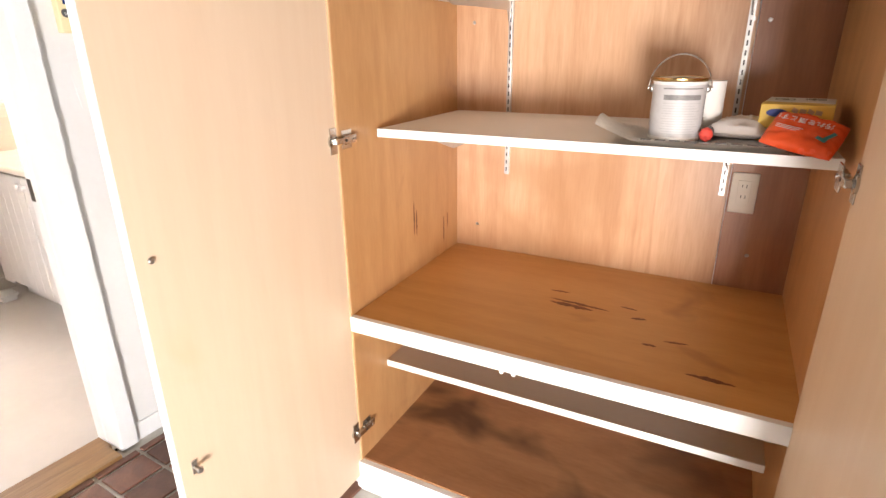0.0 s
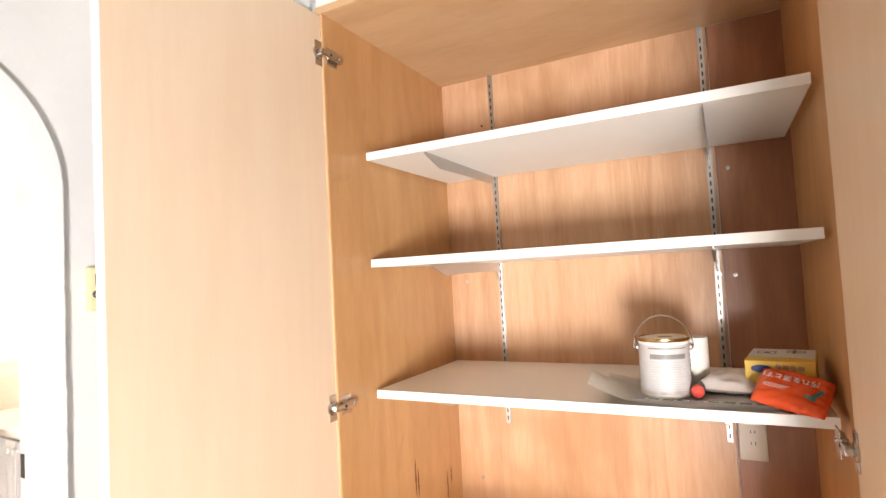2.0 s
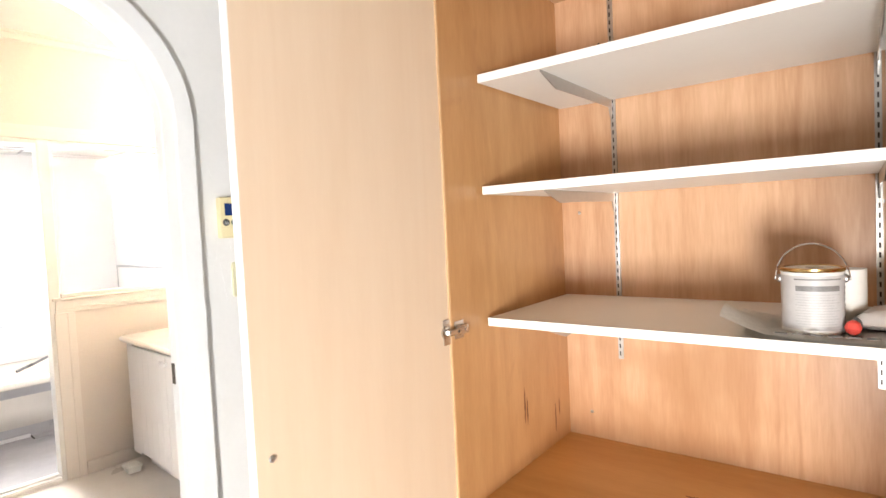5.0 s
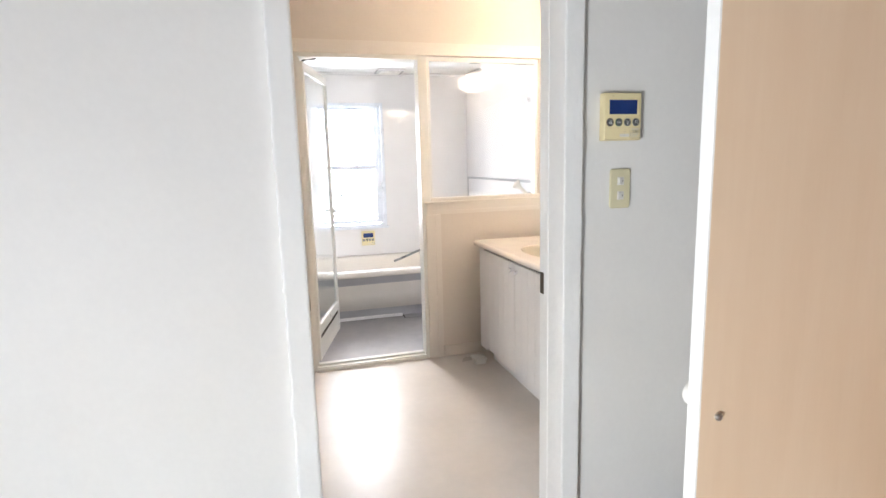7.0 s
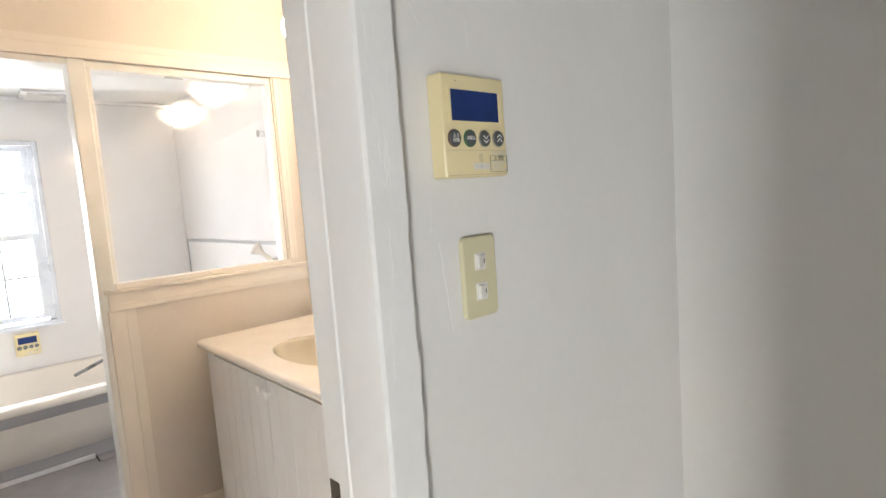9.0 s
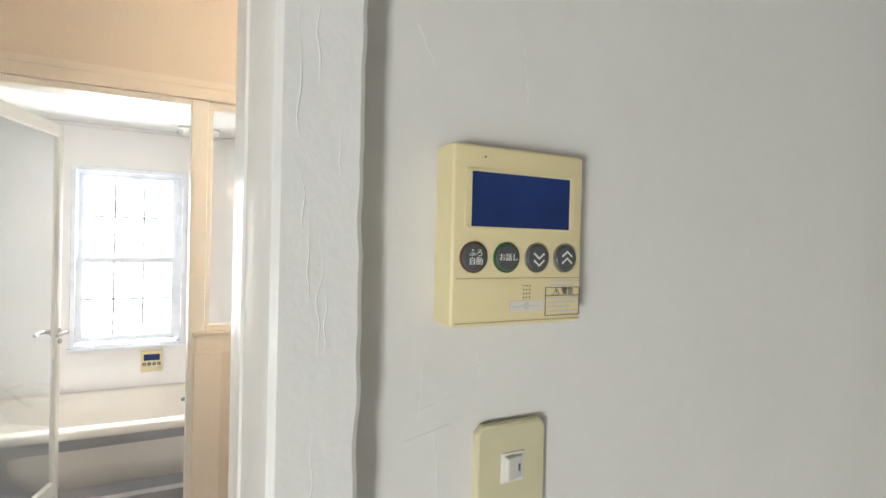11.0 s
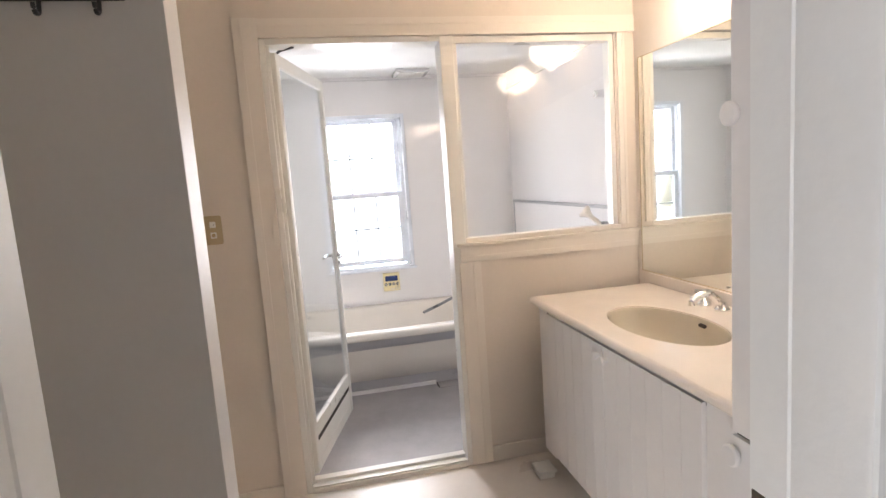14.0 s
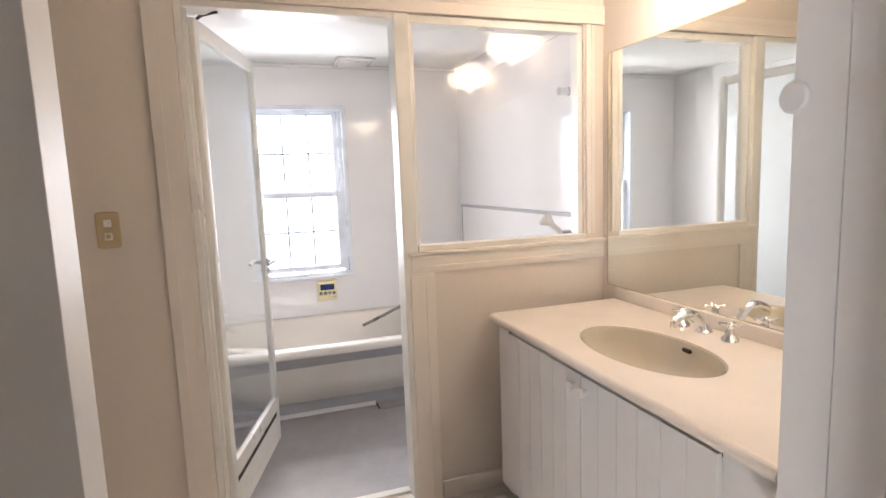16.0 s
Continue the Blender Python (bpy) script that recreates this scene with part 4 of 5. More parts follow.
for x in (-3.205, -3.000):
    h = part("cross_handle", merged(moved(lathe([(0.028, 0), (0.027, 0.006), (0.016, 0.020), (0.011, 0.040), (0.013, 0.046), (0.010, 0.052)], 24), pose(x, 2.005, CZ)),
                                    *[tube([(x, 2.005, CZ + 0.052), (x + 0.028 * math.cos(a), 2.005 + 0.028 * math.sin(a), CZ + 0.052)], 0.0045, 8) for a in (0.5, 2.07, 3.64, 5.21)],
                                    *[moved(lathe([(0.003, -0.006), (0.0065, -0.003), (0.0065, 0.003), (0.003, 0.006)], 10), pose(x + 0.030 * math.cos(a), 2.005 + 0.030 * math.sin(a), CZ + 0.052)) for a in (0.5, 2.07, 3.64, 5.21)],
                                    moved(lathe([(0.009, 0), (0.010, 0.006), (0.005, 0.012)], 16), pose(x, 2.005, CZ + 0.050))), CHROME, tap)
mirror = thing("wall_mirror", "large frameless wall mirror above the counter", "mirror")
part("glass", box(-3.735, -2.372, MIRROR_Y - 0.007, MIRROR_Y - 0.001, 0.860, 1.850), MIRROR, mirror)
part("edge", merged(box(-3.739, -3.735, MIRROR_Y - 0.008, MIRROR_Y - 0.001, 0.857, 1.853), box(-3.735, -2.372, MIRROR_Y - 0.008, MIRROR_Y - 0.001, 1.850, 1.853), box(-3.735, -2.372, MIRROR_Y - 0.008, MIRROR_Y - 0.001, 0.857, 0.860)), OLD_PLATE, mirror, "thin dark mirror edge")
tall = thing("linen_cabinet", "tall white grooved-board cabinet beside the counter", "cabinet")
TY = 1.405
part("body", box(-2.337, -1.932, TY + 0.021, MIRROR_Y - 0.003, 0.0, 2.30, 0.001), CABINET, tall)
part("gap", box(-2.335, -1.934, TY + 0.010, TY + 0.0215, 0.785, 0.795), GAP, tall)
for z0, z1, kz in ((0.795, 2.295, 1.446), (0.06, 0.785, 0.748)):
    d = board_door(-2.337, -1.934, z0, z1, tall, "grooved white door", None, y=TY)
    part("knob", moved(lathe([(0.010, 0), (0.010, 0.008), (0.022, 0.010), (0.024, 0.014), (0.024, 0.019), (0.020, 0.022)], 32), pose(-2.322, TY - 0.001, kz, 90)), CABINET, d, "flat round white knob")


def pumpkin(profile, ribs, depth, steps=72):
    """A turned shade whose sides are gathered into soft ribs."""
    bm = bmesh.new()
    rings = []
    for r0, z in profile:
        ring = []
        for k in range(steps):
            a = 2 * math.pi * k / steps
            rr = r0 * (1 - depth * (1 - abs(math.sin(ribs * a / 2))))
            ring.append(bm.verts.new((rr * math.cos(a), rr * math.sin(a), z)))
        rings.append(ring)
    for a, b in zip(rings, rings[1:]):
        for k in range(steps):
            bm.faces.new((a[k], a[(k + 1) % steps], b[(k + 1) % steps], b[k]))
    bm.faces.new(rings[0][::-1])
    bm.faces.new(rings[-1])
    bmesh.ops.recalc_face_normals(bm, faces=bm.faces)
    return bm


def wall_lamp(x):
    l = thing("wall_lamp", "warm glowing ribbed glass lamp above the mirror", "lamp", pose(x, MIRROR_Y - 0.001, 2.06), "lamps above the mirror")
    part("base", moved(lathe([(0.055, 0), (0.055, 0.012), (0.02, 0.022), (0.014, 0.15)], 24), pose(0, 0, 0.10, 90)), CHROME, l)
    part("shade", moved(pumpkin([(0.004, -0.070), (0.050, -0.069), (0.098, -0.054), (0.130, -0.024), (0.136, 0.0), (0.130, 0.024), (0.098, 0.054), (0.055, 0.074), (0.030, 0.084)], 14, 0.05), pose(0, -0.150, 0)), SHADE, l, "glowing opal glass shade")
    part("finial", moved(lathe([(0.003, -0.030), (0.012, -0.024), (0.016, -0.010), (0.012, 0.002)], 20), pose(0, -0.150, -0.070)), BULB, l, "small glowing glass tip")
    part("cap", moved(lathe([(0.030, 0), (0.030, 0.010), (0.014, 0.022)], 24), pose(0, -0.150, 0.082)), CHROME, l, "chrome shade cap")
    return l


for x in (-3.24, -2.55):
    wall_lamp(x)
solid("floor_pipe_cover", merged(box(-3.625, -3.540, 1.425, 1.50, 0.0, 0.030, 0.010, 3), box(-3.632, -3.533, 1.418, 1.507, 0.028, 0.042, 0.012, 3)), WHITE_PLASTIC, "small white plastic cover on the floor by the cabinet", "pipe cover")

rail = thing("hook_rail", "black metal hook rail on the grey partition", "hook rail", pose(-2.70, 0.0, 1.79))
part("bar", box(0.002, 0.012, -0.38, 0.245, -0.013, 0.013, 0.002), BLACK_METAL, rail)
for y in (0.20, 0.09, -0.02, -0.13, -0.24):
    part("hook", tube(curve_points([(0.012, y, 0.0), (0.020, y, -0.020), (0.026, y, -0.042), (0.042, y, -0.046), (0.048, y, -0.028)], 6), 0.0045, 8), BLACK_METAL, rail)

# ---- switches and sockets ----


def switch_plate(m, label, mat, group="", second="rocker"):
    """Wall plate 70 by 120 mm with two small rockers: x right, y up, z out."""
    s = thing("light_switch", label, "switch", m, group)
    part("plate", merged(prism([(-0.035, -0.054), (-0.029, -0.060), (0.029, -0.060), (0.035, -0.054), (0.035, 0.054), (0.029, 0.060), (-0.029, 0.060), (-0.035, 0.054)], "z", 0.0, 0.0085, 0.003)), mat, s)
    for y in (0.023, -0.021):
        part("rocker_frame", box(-0.0115, 0.0115, y - 0.0125, y + 0.0125, 0.008, 0.0098, 0.001), WHITE_PLASTIC, s)
        if second == "knob" and y < 0:
            part("dial", moved(lathe([(0.008, 0), (0.007, 0.006)], 20), pose(0, y, 0.0095)), OLD_PLATE, s)
            continue
        r = part("rocker", prism([(-0.0085, 0.0098), (-0.0085, 0.0155), (0.0075, 0.0115), (0.0085, 0.0098)], "y", y - 0.0095, y + 0.0095, 0.0008), WHITE_PLASTIC, s, m=pose(0, 0, 0))
        part("indicator", box(0.0035, 0.0052, y - 0.003, y + 0.003, 0.0118, 0.0130), DARK_PRINT, r)
    return s


switch_plate(Matrix.Translation((HALL_X + 0.0005, 1.291, 1.229)) @ FACE_X, "ivory double light switch on the white wall", PLATE_PLASTIC)
switch_plate(Matrix.Translation((PART_X + 0.0005, 0.148, 1.219)) @ FACE_X, "aged beige light switch on the cream wall", OLD_PLATE, second="knob")


def socket(m, label, mat, depth=0.008):
    s = thing("wall_socket", label, "socket", m)
    part("plate", box(-0.035, 0.035, -0.060, 0.060, 0.0, depth, 0.003, 3), mat, s)
    part("insert", box(-0.017, 0.017, -0.034, 0.038, depth - 0.001, depth + 0.0015, 0.001), mat, s)
    for y in (0.022, -0.010):
        part("slot", merged(box(-0.0065, -0.0045, y - 0.004, y + 0.004, depth + 0.0005, depth + 0.0019), box(0.0045, 0.0065, y - 0.005, y + 0.005, depth + 0.0005, depth + 0.0019)), GAP, s)
    return s


FACE_Y = Matrix(((1, 0, 0, 0), (0, 0, -1, 0), (0, 1, 0, 0), (0, 0, 0, 1)))     # wall facing -y: right is +x, up is z
socket(Matrix.Translation((-1.745, 1.9545, 0.30)) @ FACE_Y, "ivory wall socket low in the niche", PLATE_PLASTIC)

# ---- hall closet ----
X0, X1, DEEP, HEAD = 0.006, 1.098, 0.685, 2.136
closet = thing("closet", "built-in closet lined with brown plywood, doors open", "closet", C)
part("side", box(X0 - 0.020, X0, 0.0, DEEP + 0.02, 0.0, HEAD + 0.02), PLY_SIDE, closet, "amber veneered side")
part("side", box(X1, X1 + 0.020, 0.0, DEEP + 0.02, 0.0, HEAD + 0.02), PLY_SIDE, closet, "amber veneered side")
part("back", box(X0, 0.903, DEEP, DEEP + 0.012, 0.0, HEAD), PLY_BACK, closet, "reddish plywood back with vertical grain")
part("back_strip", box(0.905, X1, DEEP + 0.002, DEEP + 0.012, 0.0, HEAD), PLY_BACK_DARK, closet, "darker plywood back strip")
part("top", box(X0, X1, 0.0, DEEP, HEAD, HEAD + 0.02), PLY_TOP, closet, "plywood top")
deck = part("deck", box(X0, X1, 0.006, DEEP, 0.572, 0.610), PLY_DECK, closet, "stained amber plywood deck")
part("deck_edge", box(X0, X1, -0.012, 0.0055, 0.566, 0.613, 0.002), TRIM, deck, "white front edge")
base = part("base", box(X0, X1, 0.006, DEEP, 0.066, 0.106), PLY_BASE, closet, "stained brown plywood bottom")
part("plinth", box(X0 - 0.018, X1 + 0.018, -0.014, 0.0055, -0.008, 0.102, 0.002), TRIM, base, "white painted plinth")
part("face_edge", merged(box(X0 - 0.022, X0 - 0.001, -0.004, 0.0, 0.092, HEAD), box(X1 + 0.001, X1 + 0.022, -0.004, 0.0, 0.092, HEAD), box(X0 - 0.022, X1 + 0.022, -0.004, 0.0, HEAD + 0.001, HEAD + 0.02)), PLY_TOP, closet)
part("outer_side", box(X0 - 0.045, X0 - 0.0205, 0.0, 0.72, 0.0, TOP - 0.002), WALL, closet, "white outer side")
for x in (0.455, 0.487):
    part("catch", box(x, x + 0.010, -0.002, 0.012, 0.552, 0.567, 0.001), WHITE_PLASTIC, closet, "small white door catch")
for x, z in ((0.893, 1.388), (0.933, 1.384), (0.935, 1.70), (0.07, 1.40), (0.09, 1.00), (0.48, 1.02), (0.09, 0.70), (0.985, 0.72)):
    part("screw", moved(lathe([(0.006, 0), (0.005, 0.0025), (0.002, 0.003)], 14), pose(x, DEEP - 0.0002, z, 90)), STEEL, closet)
part("cord_hole", moved(lathe([(0.004, 0), (0.004, 0.0012)], 12), pose(0.16, DEEP, 1.96, 90)), GAP, closet)

for x, lo, hi in ((0.203, 0.902, 2.136), (0.887, 0.900, 2.136)):
    strip = thing("shelf_upright", "slotted steel shelf upright on the closet back", "shelf upright", C @ pose(x, DEEP, 0), "shelf uprights")
    part("channel", merged(box(-0.0075, -0.005, -0.010, -0.0005, lo, hi), box(0.005, 0.0075, -0.010, -0.0005, lo, hi), box(-0.005, 0.005, -0.0115, -0.0095, lo, hi, 0.0005)), STEEL, strip)
    part("slot_strip", merged(*[box(-0.0022, 0.0022, -0.0122, -0.0110, lo + 0.012 + 0.0255 * k, lo + 0.026 + 0.0255 * k) for k in range(int((hi - lo - 0.03) / 0.0255))]), GAP, strip)


def bracket_outline():
    return [(-0.006, -0.050), (-0.006, 0.0), (-0.500, 0.0), (-0.500, -0.008), (-0.42, -0.034), (-0.25, -0.030), (-0.030, -0.028), (-0.018, -0.060), (-0.010, -0.060)]


for z in (1.094, 1.460, 1.766):
    shelf = thing("closet_shelf", "white melamine shelf on steel brackets in the closet", "shelf", C, "closet shelves")
    part("board", box(X0 + 0.012, X1 - 0.016, 0.155, DEEP - 0.014, z, z + 0.022, 0.0012), SHELF, shelf)
    part("edge_strip", box(X0 + 0.012, X1 - 0.016, 0.1535, 0.1548, z - 0.0004, z + 0.0224, 0.0005), SHELF, shelf)
    for x in (0.203, 0.887):
        b = thing("shelf_bracket", "grey steel shelf bracket under the shelf", "bracket", C @ pose(x, DEEP - 0.012, z), "shelf brackets")
        part("arm", prism(bracket_outline(), "x", -0.0015, 0.0015), STEEL, b)
        part("lip", box(-0.0015, 0.0015, -0.508, -0.500, -0.006, 0.010), STEEL, b)
low = thing("loose_shelf", "white-edged shelf board below the deck, its faces darker than the edge", "shelf", C)
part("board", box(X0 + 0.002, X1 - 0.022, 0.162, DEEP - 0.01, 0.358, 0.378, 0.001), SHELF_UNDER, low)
part("edge", box(X0 + 0.002, X1 - 0.022, 0.158, 0.1618, 0.357, 0.379, 0.001), SHELF, low, "white edge strip")
for x in (X0 + 0.004, X1 - 0.012):
    for y in (0.30, 0.56):
        solid("shelf_peg", moved(lathe([(0.004, -0.012), (0.004, 0.012)], 10), pose(x + 0.004, y, 0.354, 0, 90)), STEEL, "small steel shelf peg in the closet side", "shelf peg", C, "shelf pegs")


def streak(cx, cy, length, width, turn, seed, n=14):
    """A long ragged lens of dark stain, a hair above the surface."""
    top = [(length * (k / n - 0.5), width * (0.5 + 0.5 * noise.noise(Vector((k * 0.6, seed, 0)))) * math.sin(math.pi * k / n) ** 0.7) for k in range(n + 1)]
    low = [(length * (k / n - 0.5), -width * (0.4 + 0.5 * noise.noise(Vector((k * 0.6, seed + 5, 0)))) * math.sin(math.pi * k / n) ** 0.7) for k in range(n - 1, 0, -1)]
    return moved(prism(top + low, "z", 0, 0.0004), pose(cx, cy, 0, 0, 0, turn))


for cx, cy, length, width, turn, seed in ((0.545, 0.335, 0.11, 0.013, -4, 1), (0.565, 0.355, 0.15, 0.008, -5, 3), (0.49, 0.42, 0.05, 0.006, 3, 5), (0.735, 0.335, 0.035, 0.008, 12, 7), (0.70, 0.39, 0.04, 0.005, -8, 9), (0.925, 0.10, 0.09, 0.010, -3, 11), (0.84, 0.24, 0.05, 0.006, 8, 13), (0.78, 0.20, 0.03, 0.007, 0, 15)):
    part("stain", moved(streak(cx, cy, 1.2 * length, 1.7 * width, turn, seed), pose(0, 0, 0.6102)), STAIN, deck, "dark worn streak")
for y, z, length, seed in ((0.36, 0.80, 0.12, 2), (0.375, 0.78, 0.09, 6), (0.57, 0.70, 0.10, 8), (0.60, 0.73, 0.06, 10)):
    part("stain", moved(streak(0, 0, length, 0.008, 0, seed), pose(X0 + 0.0002, y, z, 0, 90, 0) @ pose(0, 0, 0)), STAIN, closet, "dark worn streak")
socket(C @ pose(0.945, DEEP + 0.0015, 0.912) @ FACE_Y, "white double socket on the closet back below the shelf", OUTLET, 0.010)


def hinge(parent, x, z, s):
    """A cup hinge: plate on the open door, arm to the closet side. s: 1 for the door on the closet's x=0 side."""
    h = part("hinge", merged(box(x, x + s * 0.003, -0.030, -0.002, z - 0.033, z + 0.033, 0.001) if s > 0 else box(x - 0.003, x, -0.030, -0.002, z - 0.033, z + 0.033, 0.001),
                             moved(lathe([(0.017, 0), (0.017, 0.005), (0.013, 0.006)], 20), pose(x, -0.020, z, 0, 90 * s))), NICKEL, parent, "steel cup hinge")
    a, b = sorted((x + s * 0.004, x + s * 0.020))
    part("arm", merged(box(a, b, -0.024, 0.050, z - 0.008, z + 0.008, 0.003, 2), box(min(a + 0.001, b), b - 0.002, 0.006, 0.058, z - 0.012, z + 0.012, 0.003, 2), box(a, a + 0.003, 0.010, 0.050, z - 0.024, z + 0.024, 0.001)), NICKEL, h)
    part("adjusting_slot", moved(lathe([(0.004, 0), (0.004, 0.0008)], 12), pose(x + s * 0.0202, 0.012, z, 0, 90 * s)), GAP, h)
    part("screw", moved(lathe([(0.005, 0), (0.004, 0.003)], 12), pose(x + s * 0.020, 0.044, z, 0, 90 * s)), CHROME, h)


def closet_door(side):
    """A leaf of the closet, standing open at a right angle to the front."""
    s = 1 if side == "a" else -1
    x = X0 - 0.006 if s > 0 else X1 - 0.020
    d = thing("closet_door", "pale veneered closet door with white edges, standing open", "door", C @ pose(0, 0, 0, 0, 0, -1.2 * max(s, 0)), "closet doors")
    inner = sorted((x, x - s * 0.004))
    outer = sorted((x - s * 0.0041, x - s * 0.021))
    part("inner_face", box(*inner, -0.5735, -0.004, 0.045, 2.130, 0.0005), DOOR_VENEER, d, "pale birch-like veneer")
    part("board", merged(box(*outer, -0.5735, -0.004, 0.045, 2.130, 0.001), box(min(inner[0], outer[0]), max(inner[1], outer[1]), -0.577, -0.5735, 0.045, 2.130, 0.0008)), TRIM, d, "white painted edges and outer face")
    for z in (0.215, 1.105, 2.025):
        hinge(d, x, z, s)
    part("bolt", moved(lathe([(0.0065, 0), (0.0065, 0.003), (0.004, 0.005)], 16), pose(x, -0.543, 0.969, 0, 90 * s)), STEEL, d, "round steel bolt head")
    part("catch_stud", merged(moved(lathe([(0.004, 0), (0.004, 0.016), (0.008, 0.018), (0.006, 0.022)], 14), pose(x, -0.543, 0.505, 0, 90 * s)), box(min(x, x + s * 0.003), max(x, x + s * 0.003), -0.549, -0.537, 0.490, 0.522, 0.001)), STEEL, d, "steel catch stud")
    part("knob", moved(lathe([(0.008, 0), (0.008, 0.012), (0.018, 0.018), (0.019, 0.026), (0.012, 0.032)], 24), pose(x - s * 0.021, -0.543, 0.985, 0, -90 * s)), WHITE_PLASTIC, d, "round white knob")
    return d


closet_door("a")
closet_door("b")

# ---- things on the closet shelf ----
SZ = 1.1165
tin = thing("paint_tin", "white printed paint tin with a gold rim and wire handle", "paint tin", C @ pose(0.765, 0.262, SZ + 0.004, 0, 0, 8))
part("can", lathe([(0.055, 0), (0.0565, 0.003), (0.0560, 0.006), (0.0560, 0.124), (0.0575, 0.128)], 48), PAINT_TIN, tin)
part("rim", lathe([(0.0570, 0.128), (0.0590, 0.1305), (0.0585, 0.1355), (0.0535, 0.1365), (0.0515, 0.133)], 48), GOLD_RIM, tin, "gold lacquered rim")
part("lid", lathe([(0.0510, 0.130), (0.0510, 0.1340), (0.046, 0.1350)], 48), PAINT_TIN, tin)


def wrap(r, a0, a1, z0, z1, steps=14):
    bm = bmesh.new()
    rows = [[bm.verts.new((rr * math.cos(radians(a0 + (a1 - a0) * k / steps)), rr * math.sin(radians(a0 + (a1 - a0) * k / steps)), z)) for z in (z0, z1)] for k in range(steps + 1) for rr in (r,)]
    for p, q in zip(rows, rows[1:]):
        bm.faces.new((p[0], q[0], q[1], p[1]))
    return bm


part("label", wrap(0.0562, -172, 20, 0.010, 0.121, 40), TIN_LABEL, tin, "pale grey printed paper label")
part("print_band", merged(wrap(0.0564, -125, -40, 0.090, 0.101), wrap(0.0564, -128, -36, 0.1125, 0.1155)), TIN_GREY, tin, "grey printed band")
part("small_print", merged(*[wrap(0.0564, -126 + 3 * (k % 2), -40 - 7 * (k % 3), 0.016 + 0.0055 * k, 0.0180 + 0.0055 * k) for k in range(13)]), TIN_PRINT, tin, "rows of small print")
part("side_mark", merged(*[wrap(0.0564, -18, -10, 0.020 + 0.012 * k, 0.026 + 0.012 * k, 4) for k in range(7)]), DARK_PRINT, tin, "dark marks down the label's edge")
part("lid_print", moved(lathe([(0.016, 0), (0.016, 0.0004)], 20), pose(0.004, -0.004, 0.1352) @ Matrix.Diagonal((1, 0.6, 1, 1))), BROWN_METAL, tin, "dark printed mark on the lid")
for s in (1, -1):
    part("ear", moved(lathe([(0.009, 0), (0.009, 0.004), (0.004, 0.008), (0.004, 0.011)], 16), pose(s * 0.056, 0, 0.112, 0, 90 * s)), STEEL, tin)
part("wire_handle", tube([(0.065 * math.cos(a), 0.012 * math.sin(a), 0.112 + 0.072 * math.sin(a)) for a in [math.pi * k / 28 for k in range(29)]], 0.0016, 8), CHROME, tin)
solid("paper_roll", merged(lathe([(0.030, 0), (0.030, 0.125), (0.012, 0.126)], 28)), PAPER_ROLL, "white paper roll standing behind the tin", "paper roll", C @ pose(0.828, 0.345, SZ + 0.004))


def sheet(x0, x1, y0, y1, lift, seed, n=26, thick=0.003):
    """A limp sheet with creases and lifted corners."""
    bm = bmesh.new()
    grid = []
    for i in range(n + 1):
        row = []
        for j in range(n + 1):
            u, v = i / n, j / n
            x, y = x0 + (x1 - x0) * u, y0 + (y1 - y0) * v
            z = 0.004 + 0.006 * (0.5 + 0.5 * noise.noise(Vector((u * 3 + seed, v * 3, seed)))) + lift(u, v)
            row.append(bm.verts.new((x, y, z)))
        grid.append(row)
    for i in range(n):
        for j in range(n):
            bm.faces.new((grid[i][j], grid[i + 1][j], grid[i + 1][j + 1], grid[i][j + 1]))
    ret = bmesh.ops.solidify(bm, geom=bm.faces[:], thickness=thick)
    return bm


def corner_curl(u, v):
    """The short side lifts and rolls over; the rest lies nearly flat."""
    edge = max(0.0, 0.24 - u) / 0.24
    return 0.050 * edge ** 1.3 * (0.55 + 0.45 * math.cos(5.0 * v - 1.2)) + 0.003 * math.sin(u * 9 + v * 2)


news = thing("newspaper", "folded newspaper with a crumpled lifted corner on the shelf", "newspaper", C @ pose(0, 0, SZ - 0.001))
part("top_sheet", sheet(0.605, 0.985, 0.162, 0.43, corner_curl, 2.0), NEWSPAPER, news)
part("under_sheet", sheet(0.640, 1.000, 0.166, 0.40, lambda u, v: -0.0035, 5.0, thick=0.002), NEWSPAPER, news)
for k in range(9):
    x = 0.705 + 0.030 * k
    part("print_column", moved(merged(*[box(0, 0.022, 0.0045 * q, 0.0045 * q + 0.0020, 0, 0.0006) for q in range(4)]), pose(x, 0.168, 0.0122)), DARK_PRINT, news)
brush = thing("paint_roller", "small tool with a coral red ball end", "tool", C @ pose(0.834, 0.225, SZ + 0.022))
part("ball", lathe([(0.004, -0.015), (0.011, -0.010), (0.015, 0.0), (0.011, 0.010), (0.004, 0.015)], 20), RED_FOAM, brush)
part("handle", tube([(0.0, 0.008, 0.0), (0.010, 0.06, 0.004), (0.016, 0.12, 0.004)], 0.011, 12), BLACK_METAL, brush, "black grip")


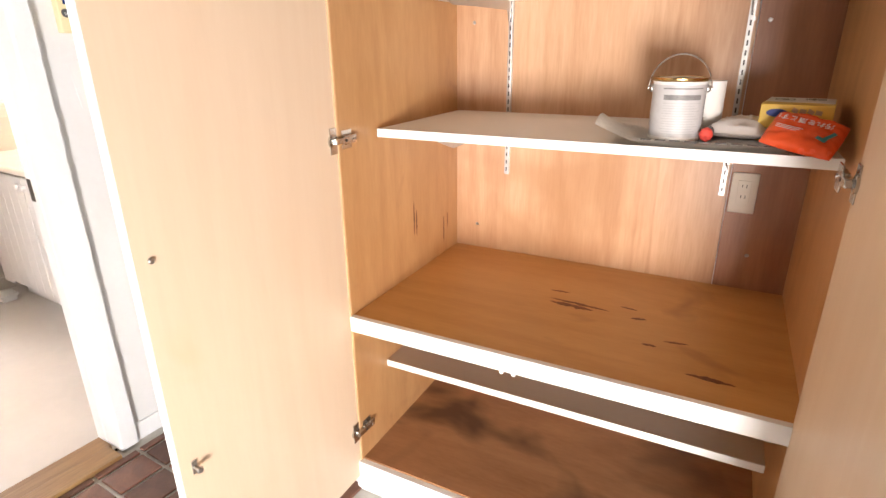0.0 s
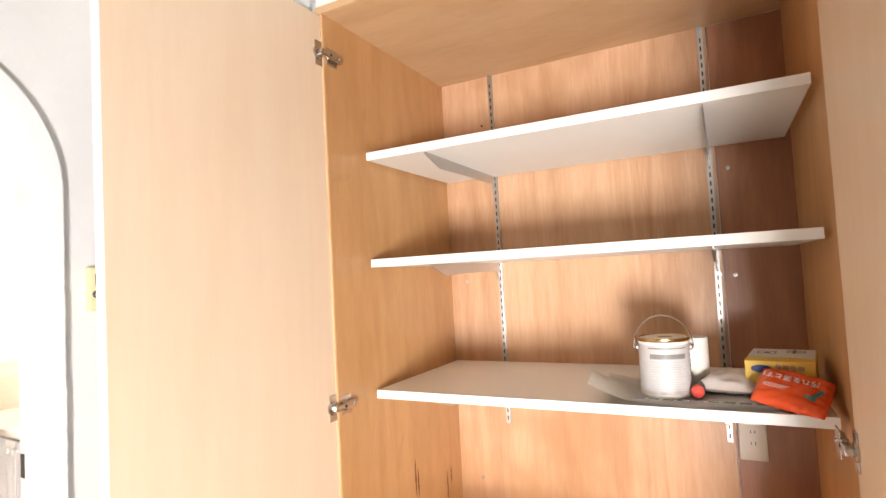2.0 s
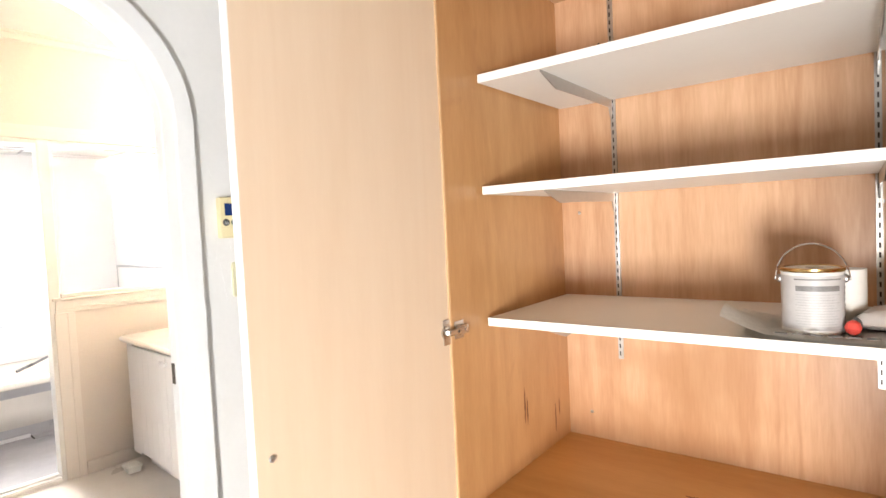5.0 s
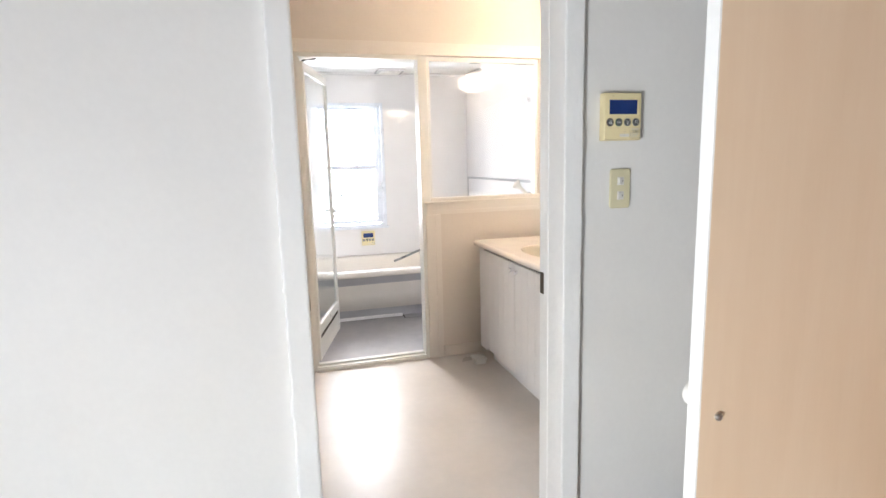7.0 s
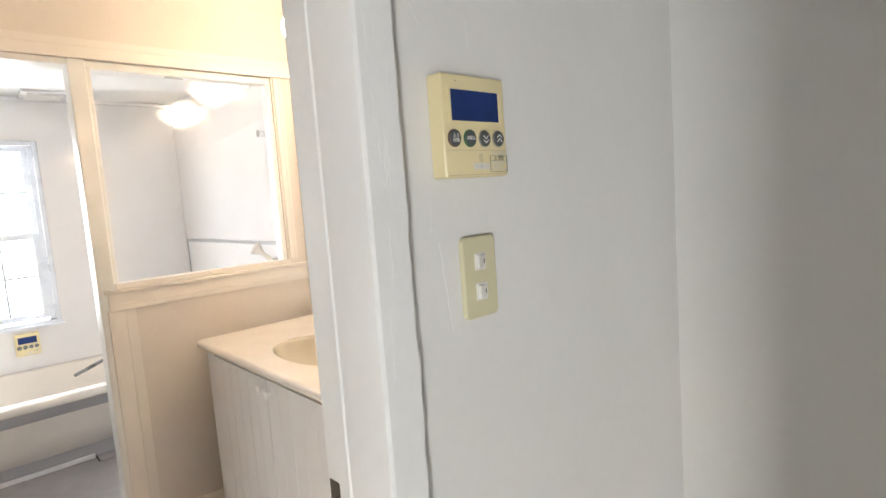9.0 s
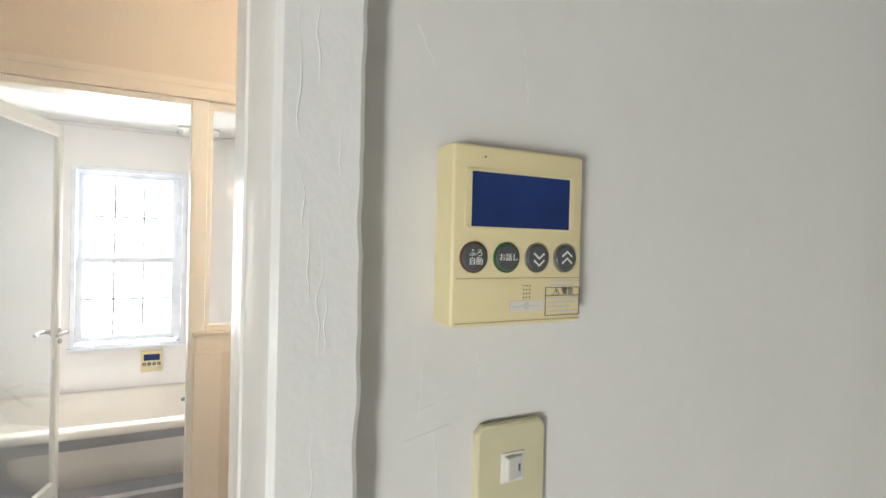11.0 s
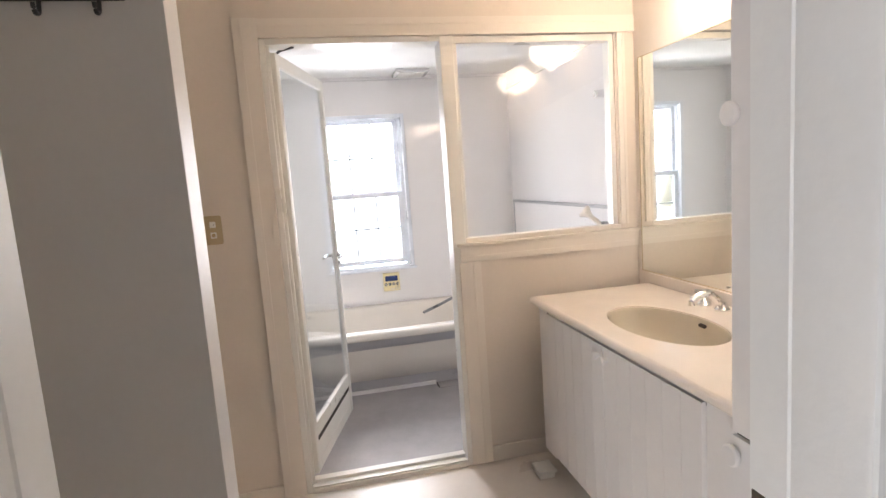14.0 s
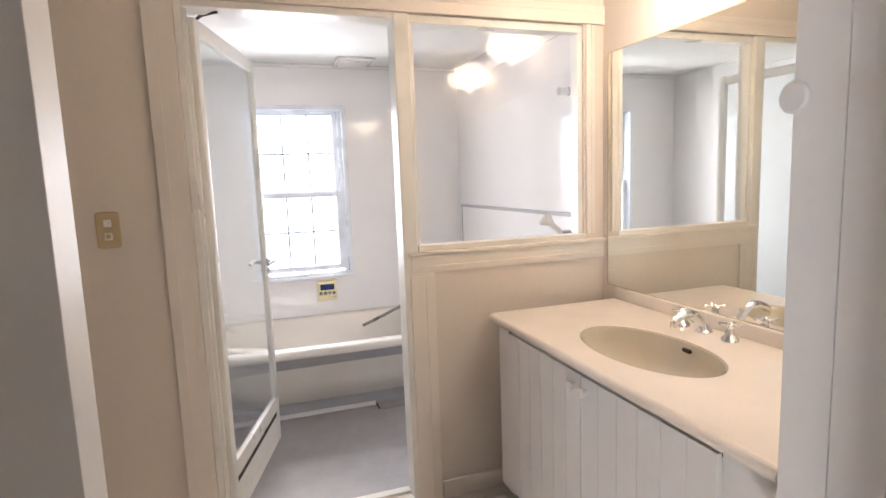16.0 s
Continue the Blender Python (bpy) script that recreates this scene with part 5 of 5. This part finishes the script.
def pillow(a, b, h, seed, n=22, pinch=0.7):
    """A soft packet: swollen middle, flat crimped ends and wrinkles."""
    bm = bmesh.new()
    top, bot = [], []
    for i in range(n + 1):
        rt, rb = [], []
        for j in range(n + 1):
            u, v = i / n * 2 - 1, j / n * 2 - 1
            full = (max(0, 1 - abs(u) ** 4) * max(0, 1 - abs(v) ** 5)) ** pinch
            w = noise.noise(Vector((u * 2.5 + seed, v * 3.5, seed))) * 0.22 + noise.noise(Vector((u * 7, v * 8 + seed, 1.0))) * 0.07
            x, y = a * u * (1 - 0.03 * v * v), b * v * (1 - 0.04 * u * u)
            rt.append(bm.verts.new((x, y, h * 0.35 + h * full * (0.62 + w))))
            rb.append(bm.verts.new((x, y, h * 0.35 - h * 0.33 * full)))
        top.append(rt), bot.append(rb)
    for i in range(n):
        for j in range(n):
            bm.faces.new((top[i][j], top[i + 1][j], top[i + 1][j + 1], top[i][j + 1]))
            bm.faces.new((bot[i][j], bot[i][j + 1], bot[i + 1][j + 1], bot[i + 1][j]))
    bmesh.ops.remove_doubles(bm, verts=bm.verts, dist=0.0004)
    bmesh.ops.recalc_face_normals(bm, faces=bm.faces)
    return bm


solid("tissue_pack", pillow(0.062, 0.085, 0.042, 4.0), TISSUE, "white tissue pack in clear film on the newspaper", "tissue pack", C @ pose(0.905, 0.325, SZ + 0.009, 0, 0, -12))
carton = thing("wipes_box", "open white and yellow cardboard box of cleaning sheets", "box", C @ pose(1.008, 0.345, SZ + 0.010, 0, 0, -8))
CW, CD, CH = 0.066, 0.088, 0.078
part("box", merged(box(-CW, CW, -CD, CD, 0.0, CH, 0.002)), YELLOW_CARD, carton)
part("top_card", prism([(-CW + 0.002, -0.030), (-0.020, -0.038), (0.020, -0.030), (CW - 0.002, -0.046), (CW - 0.002, CD - 0.002), (-CW + 0.002, CD - 0.002)], "z", CH + 0.0002, CH + 0.0010), CARD_WHITE, carton, "white printed top")


def outline(x0, x1, y0, y1, z, w=0.0022):
    return merged(box(x0, x1, y0, y0 + w, z, z + 0.0005), box(x0, x1, y1 - w, y1, z, z + 0.0005), box(x0, x0 + w, y0 + w, y1 - w, z, z + 0.0005), box(x1 - w, x1, y0 + w, y1 - w, z, z + 0.0005))


part("printed_figure", merged(outline(-0.050, -0.012, 0.012, 0.044, CH + 0.0010), box(-0.036, -0.024, 0.020, 0.030, CH + 0.001, CH + 0.0015)), INK_GREEN, carton, "dark green outlined drawing")
part("printed_figure", merged(outline(0.008, 0.046, 0.030, 0.062, CH + 0.0010), box(0.020, 0.026, 0.020, 0.072, CH + 0.001, CH + 0.0015), box(0.012, 0.042, 0.044, 0.048, CH + 0.001, CH + 0.0015)), INK_GREEN, carton, "dark green outlined drawing")
part("opening", prism([(-0.052, 0.010), (0.050, 0.008), (0.060, 0.034), (0.034, 0.056), (0.006, 0.048), (-0.022, 0.030), (-0.056, 0.028)], "y", -CD - 0.0012, -CD - 0.0004), KRAFT_PALE, carton, "pale torn opening")
part("printed_blot", moved(lathe([(0.020, 0), (0.020, 0.0005)], 20), pose(-0.034, -CD - 0.0003, 0.060, 90) @ Matrix.Diagonal((1, 0.42, 1, 1))), INK_BLUE, carton, "blue oval printed mark")
for k in range(4):
    part("printed_stroke", moved(box(-0.006, 0.006, -0.0005, 0.0, -0.0045, 0.0045), pose(-0.002 + 0.014 * k, -CD, 0.066 - 0.001 * k, 0, 30 - 20 * (k % 2), 0)), BROWN_CARD, carton, "brown printed stroke")
bag = thing("wipes_bag", "glossy orange wipes packet lying upside down on the shelf edge", "packet", C @ pose(1.012, 0.208, SZ + 0.024, 34, 10, -18))
part("film", pillow(0.067, 0.050, 0.034, 9.0, pinch=0.6), ORANGE_FILM, bag)
letters("lettering", "汚れを落とす!", 0.0160, WHITE_INK, bag, pose(-0.004, 0.010, 0.0405, 0, 0, 180))
part("stripe", merged(moved(box(-0.016, 0.016, -0.004, 0.004, 0, 0.0005), pose(0.046, -0.016, 0.037, 0, 0, 60)), moved(box(-0.010, 0.010, -0.004, 0.004, 0, 0.0005), pose(0.037, -0.025, 0.037, 0, 0, -20))), INK_TEAL, bag, "teal printed stroke")
part("small_print", merged(*[box(-0.048, 0.0 - 0.005 * k, -0.014 - 0.004 * k, -0.0128 - 0.004 * k, 0.0402, 0.0406) for k in range(3)]), WHITE_INK, bag)

# ---- floor tiles, one by one ----
TX, TY_, JOINT = 0.129, 0.156, 0.013
tile_mesh = mesh_of("tile", box(-TX / 2 + JOINT / 2, TX / 2 - JOINT / 2, -TY_ / 2 + JOINT / 2, TY_ / 2 - JOINT / 2, -0.010, -0.001, 0.003, 1), TILE)
for i in range(13):
    for j in range(11):
        x, y = -1.651 + TX * i, 0.112 + TY_ * (j + 3)
        if y + TY_ / 2 > 1.95 or (x > -0.99 and y > 1.33):
            continue
        t = new("tile", tile_mesh)
        t.parent = floor
        t.location = (x, y + random.uniform(-0.0015, 0.0015), random.uniform(-0.0012, 0.0004))
        t.rotation_euler = (0, 0, radians(random.uniform(-0.6, 0.6)))
cut_mesh = mesh_of("tile", box(-0.0135, 0.0135, -TY_ / 2 + JOINT / 2, TY_ / 2 - JOINT / 2, -0.010, -0.001, 0.002, 1), TILE)
for j in range(3, 14):
    y = 0.112 + TY_ * j
    if y < 1.86:
        t = new("tile", cut_mesh)
        t.parent = floor
        t.location = (-1.7365, y, 0)
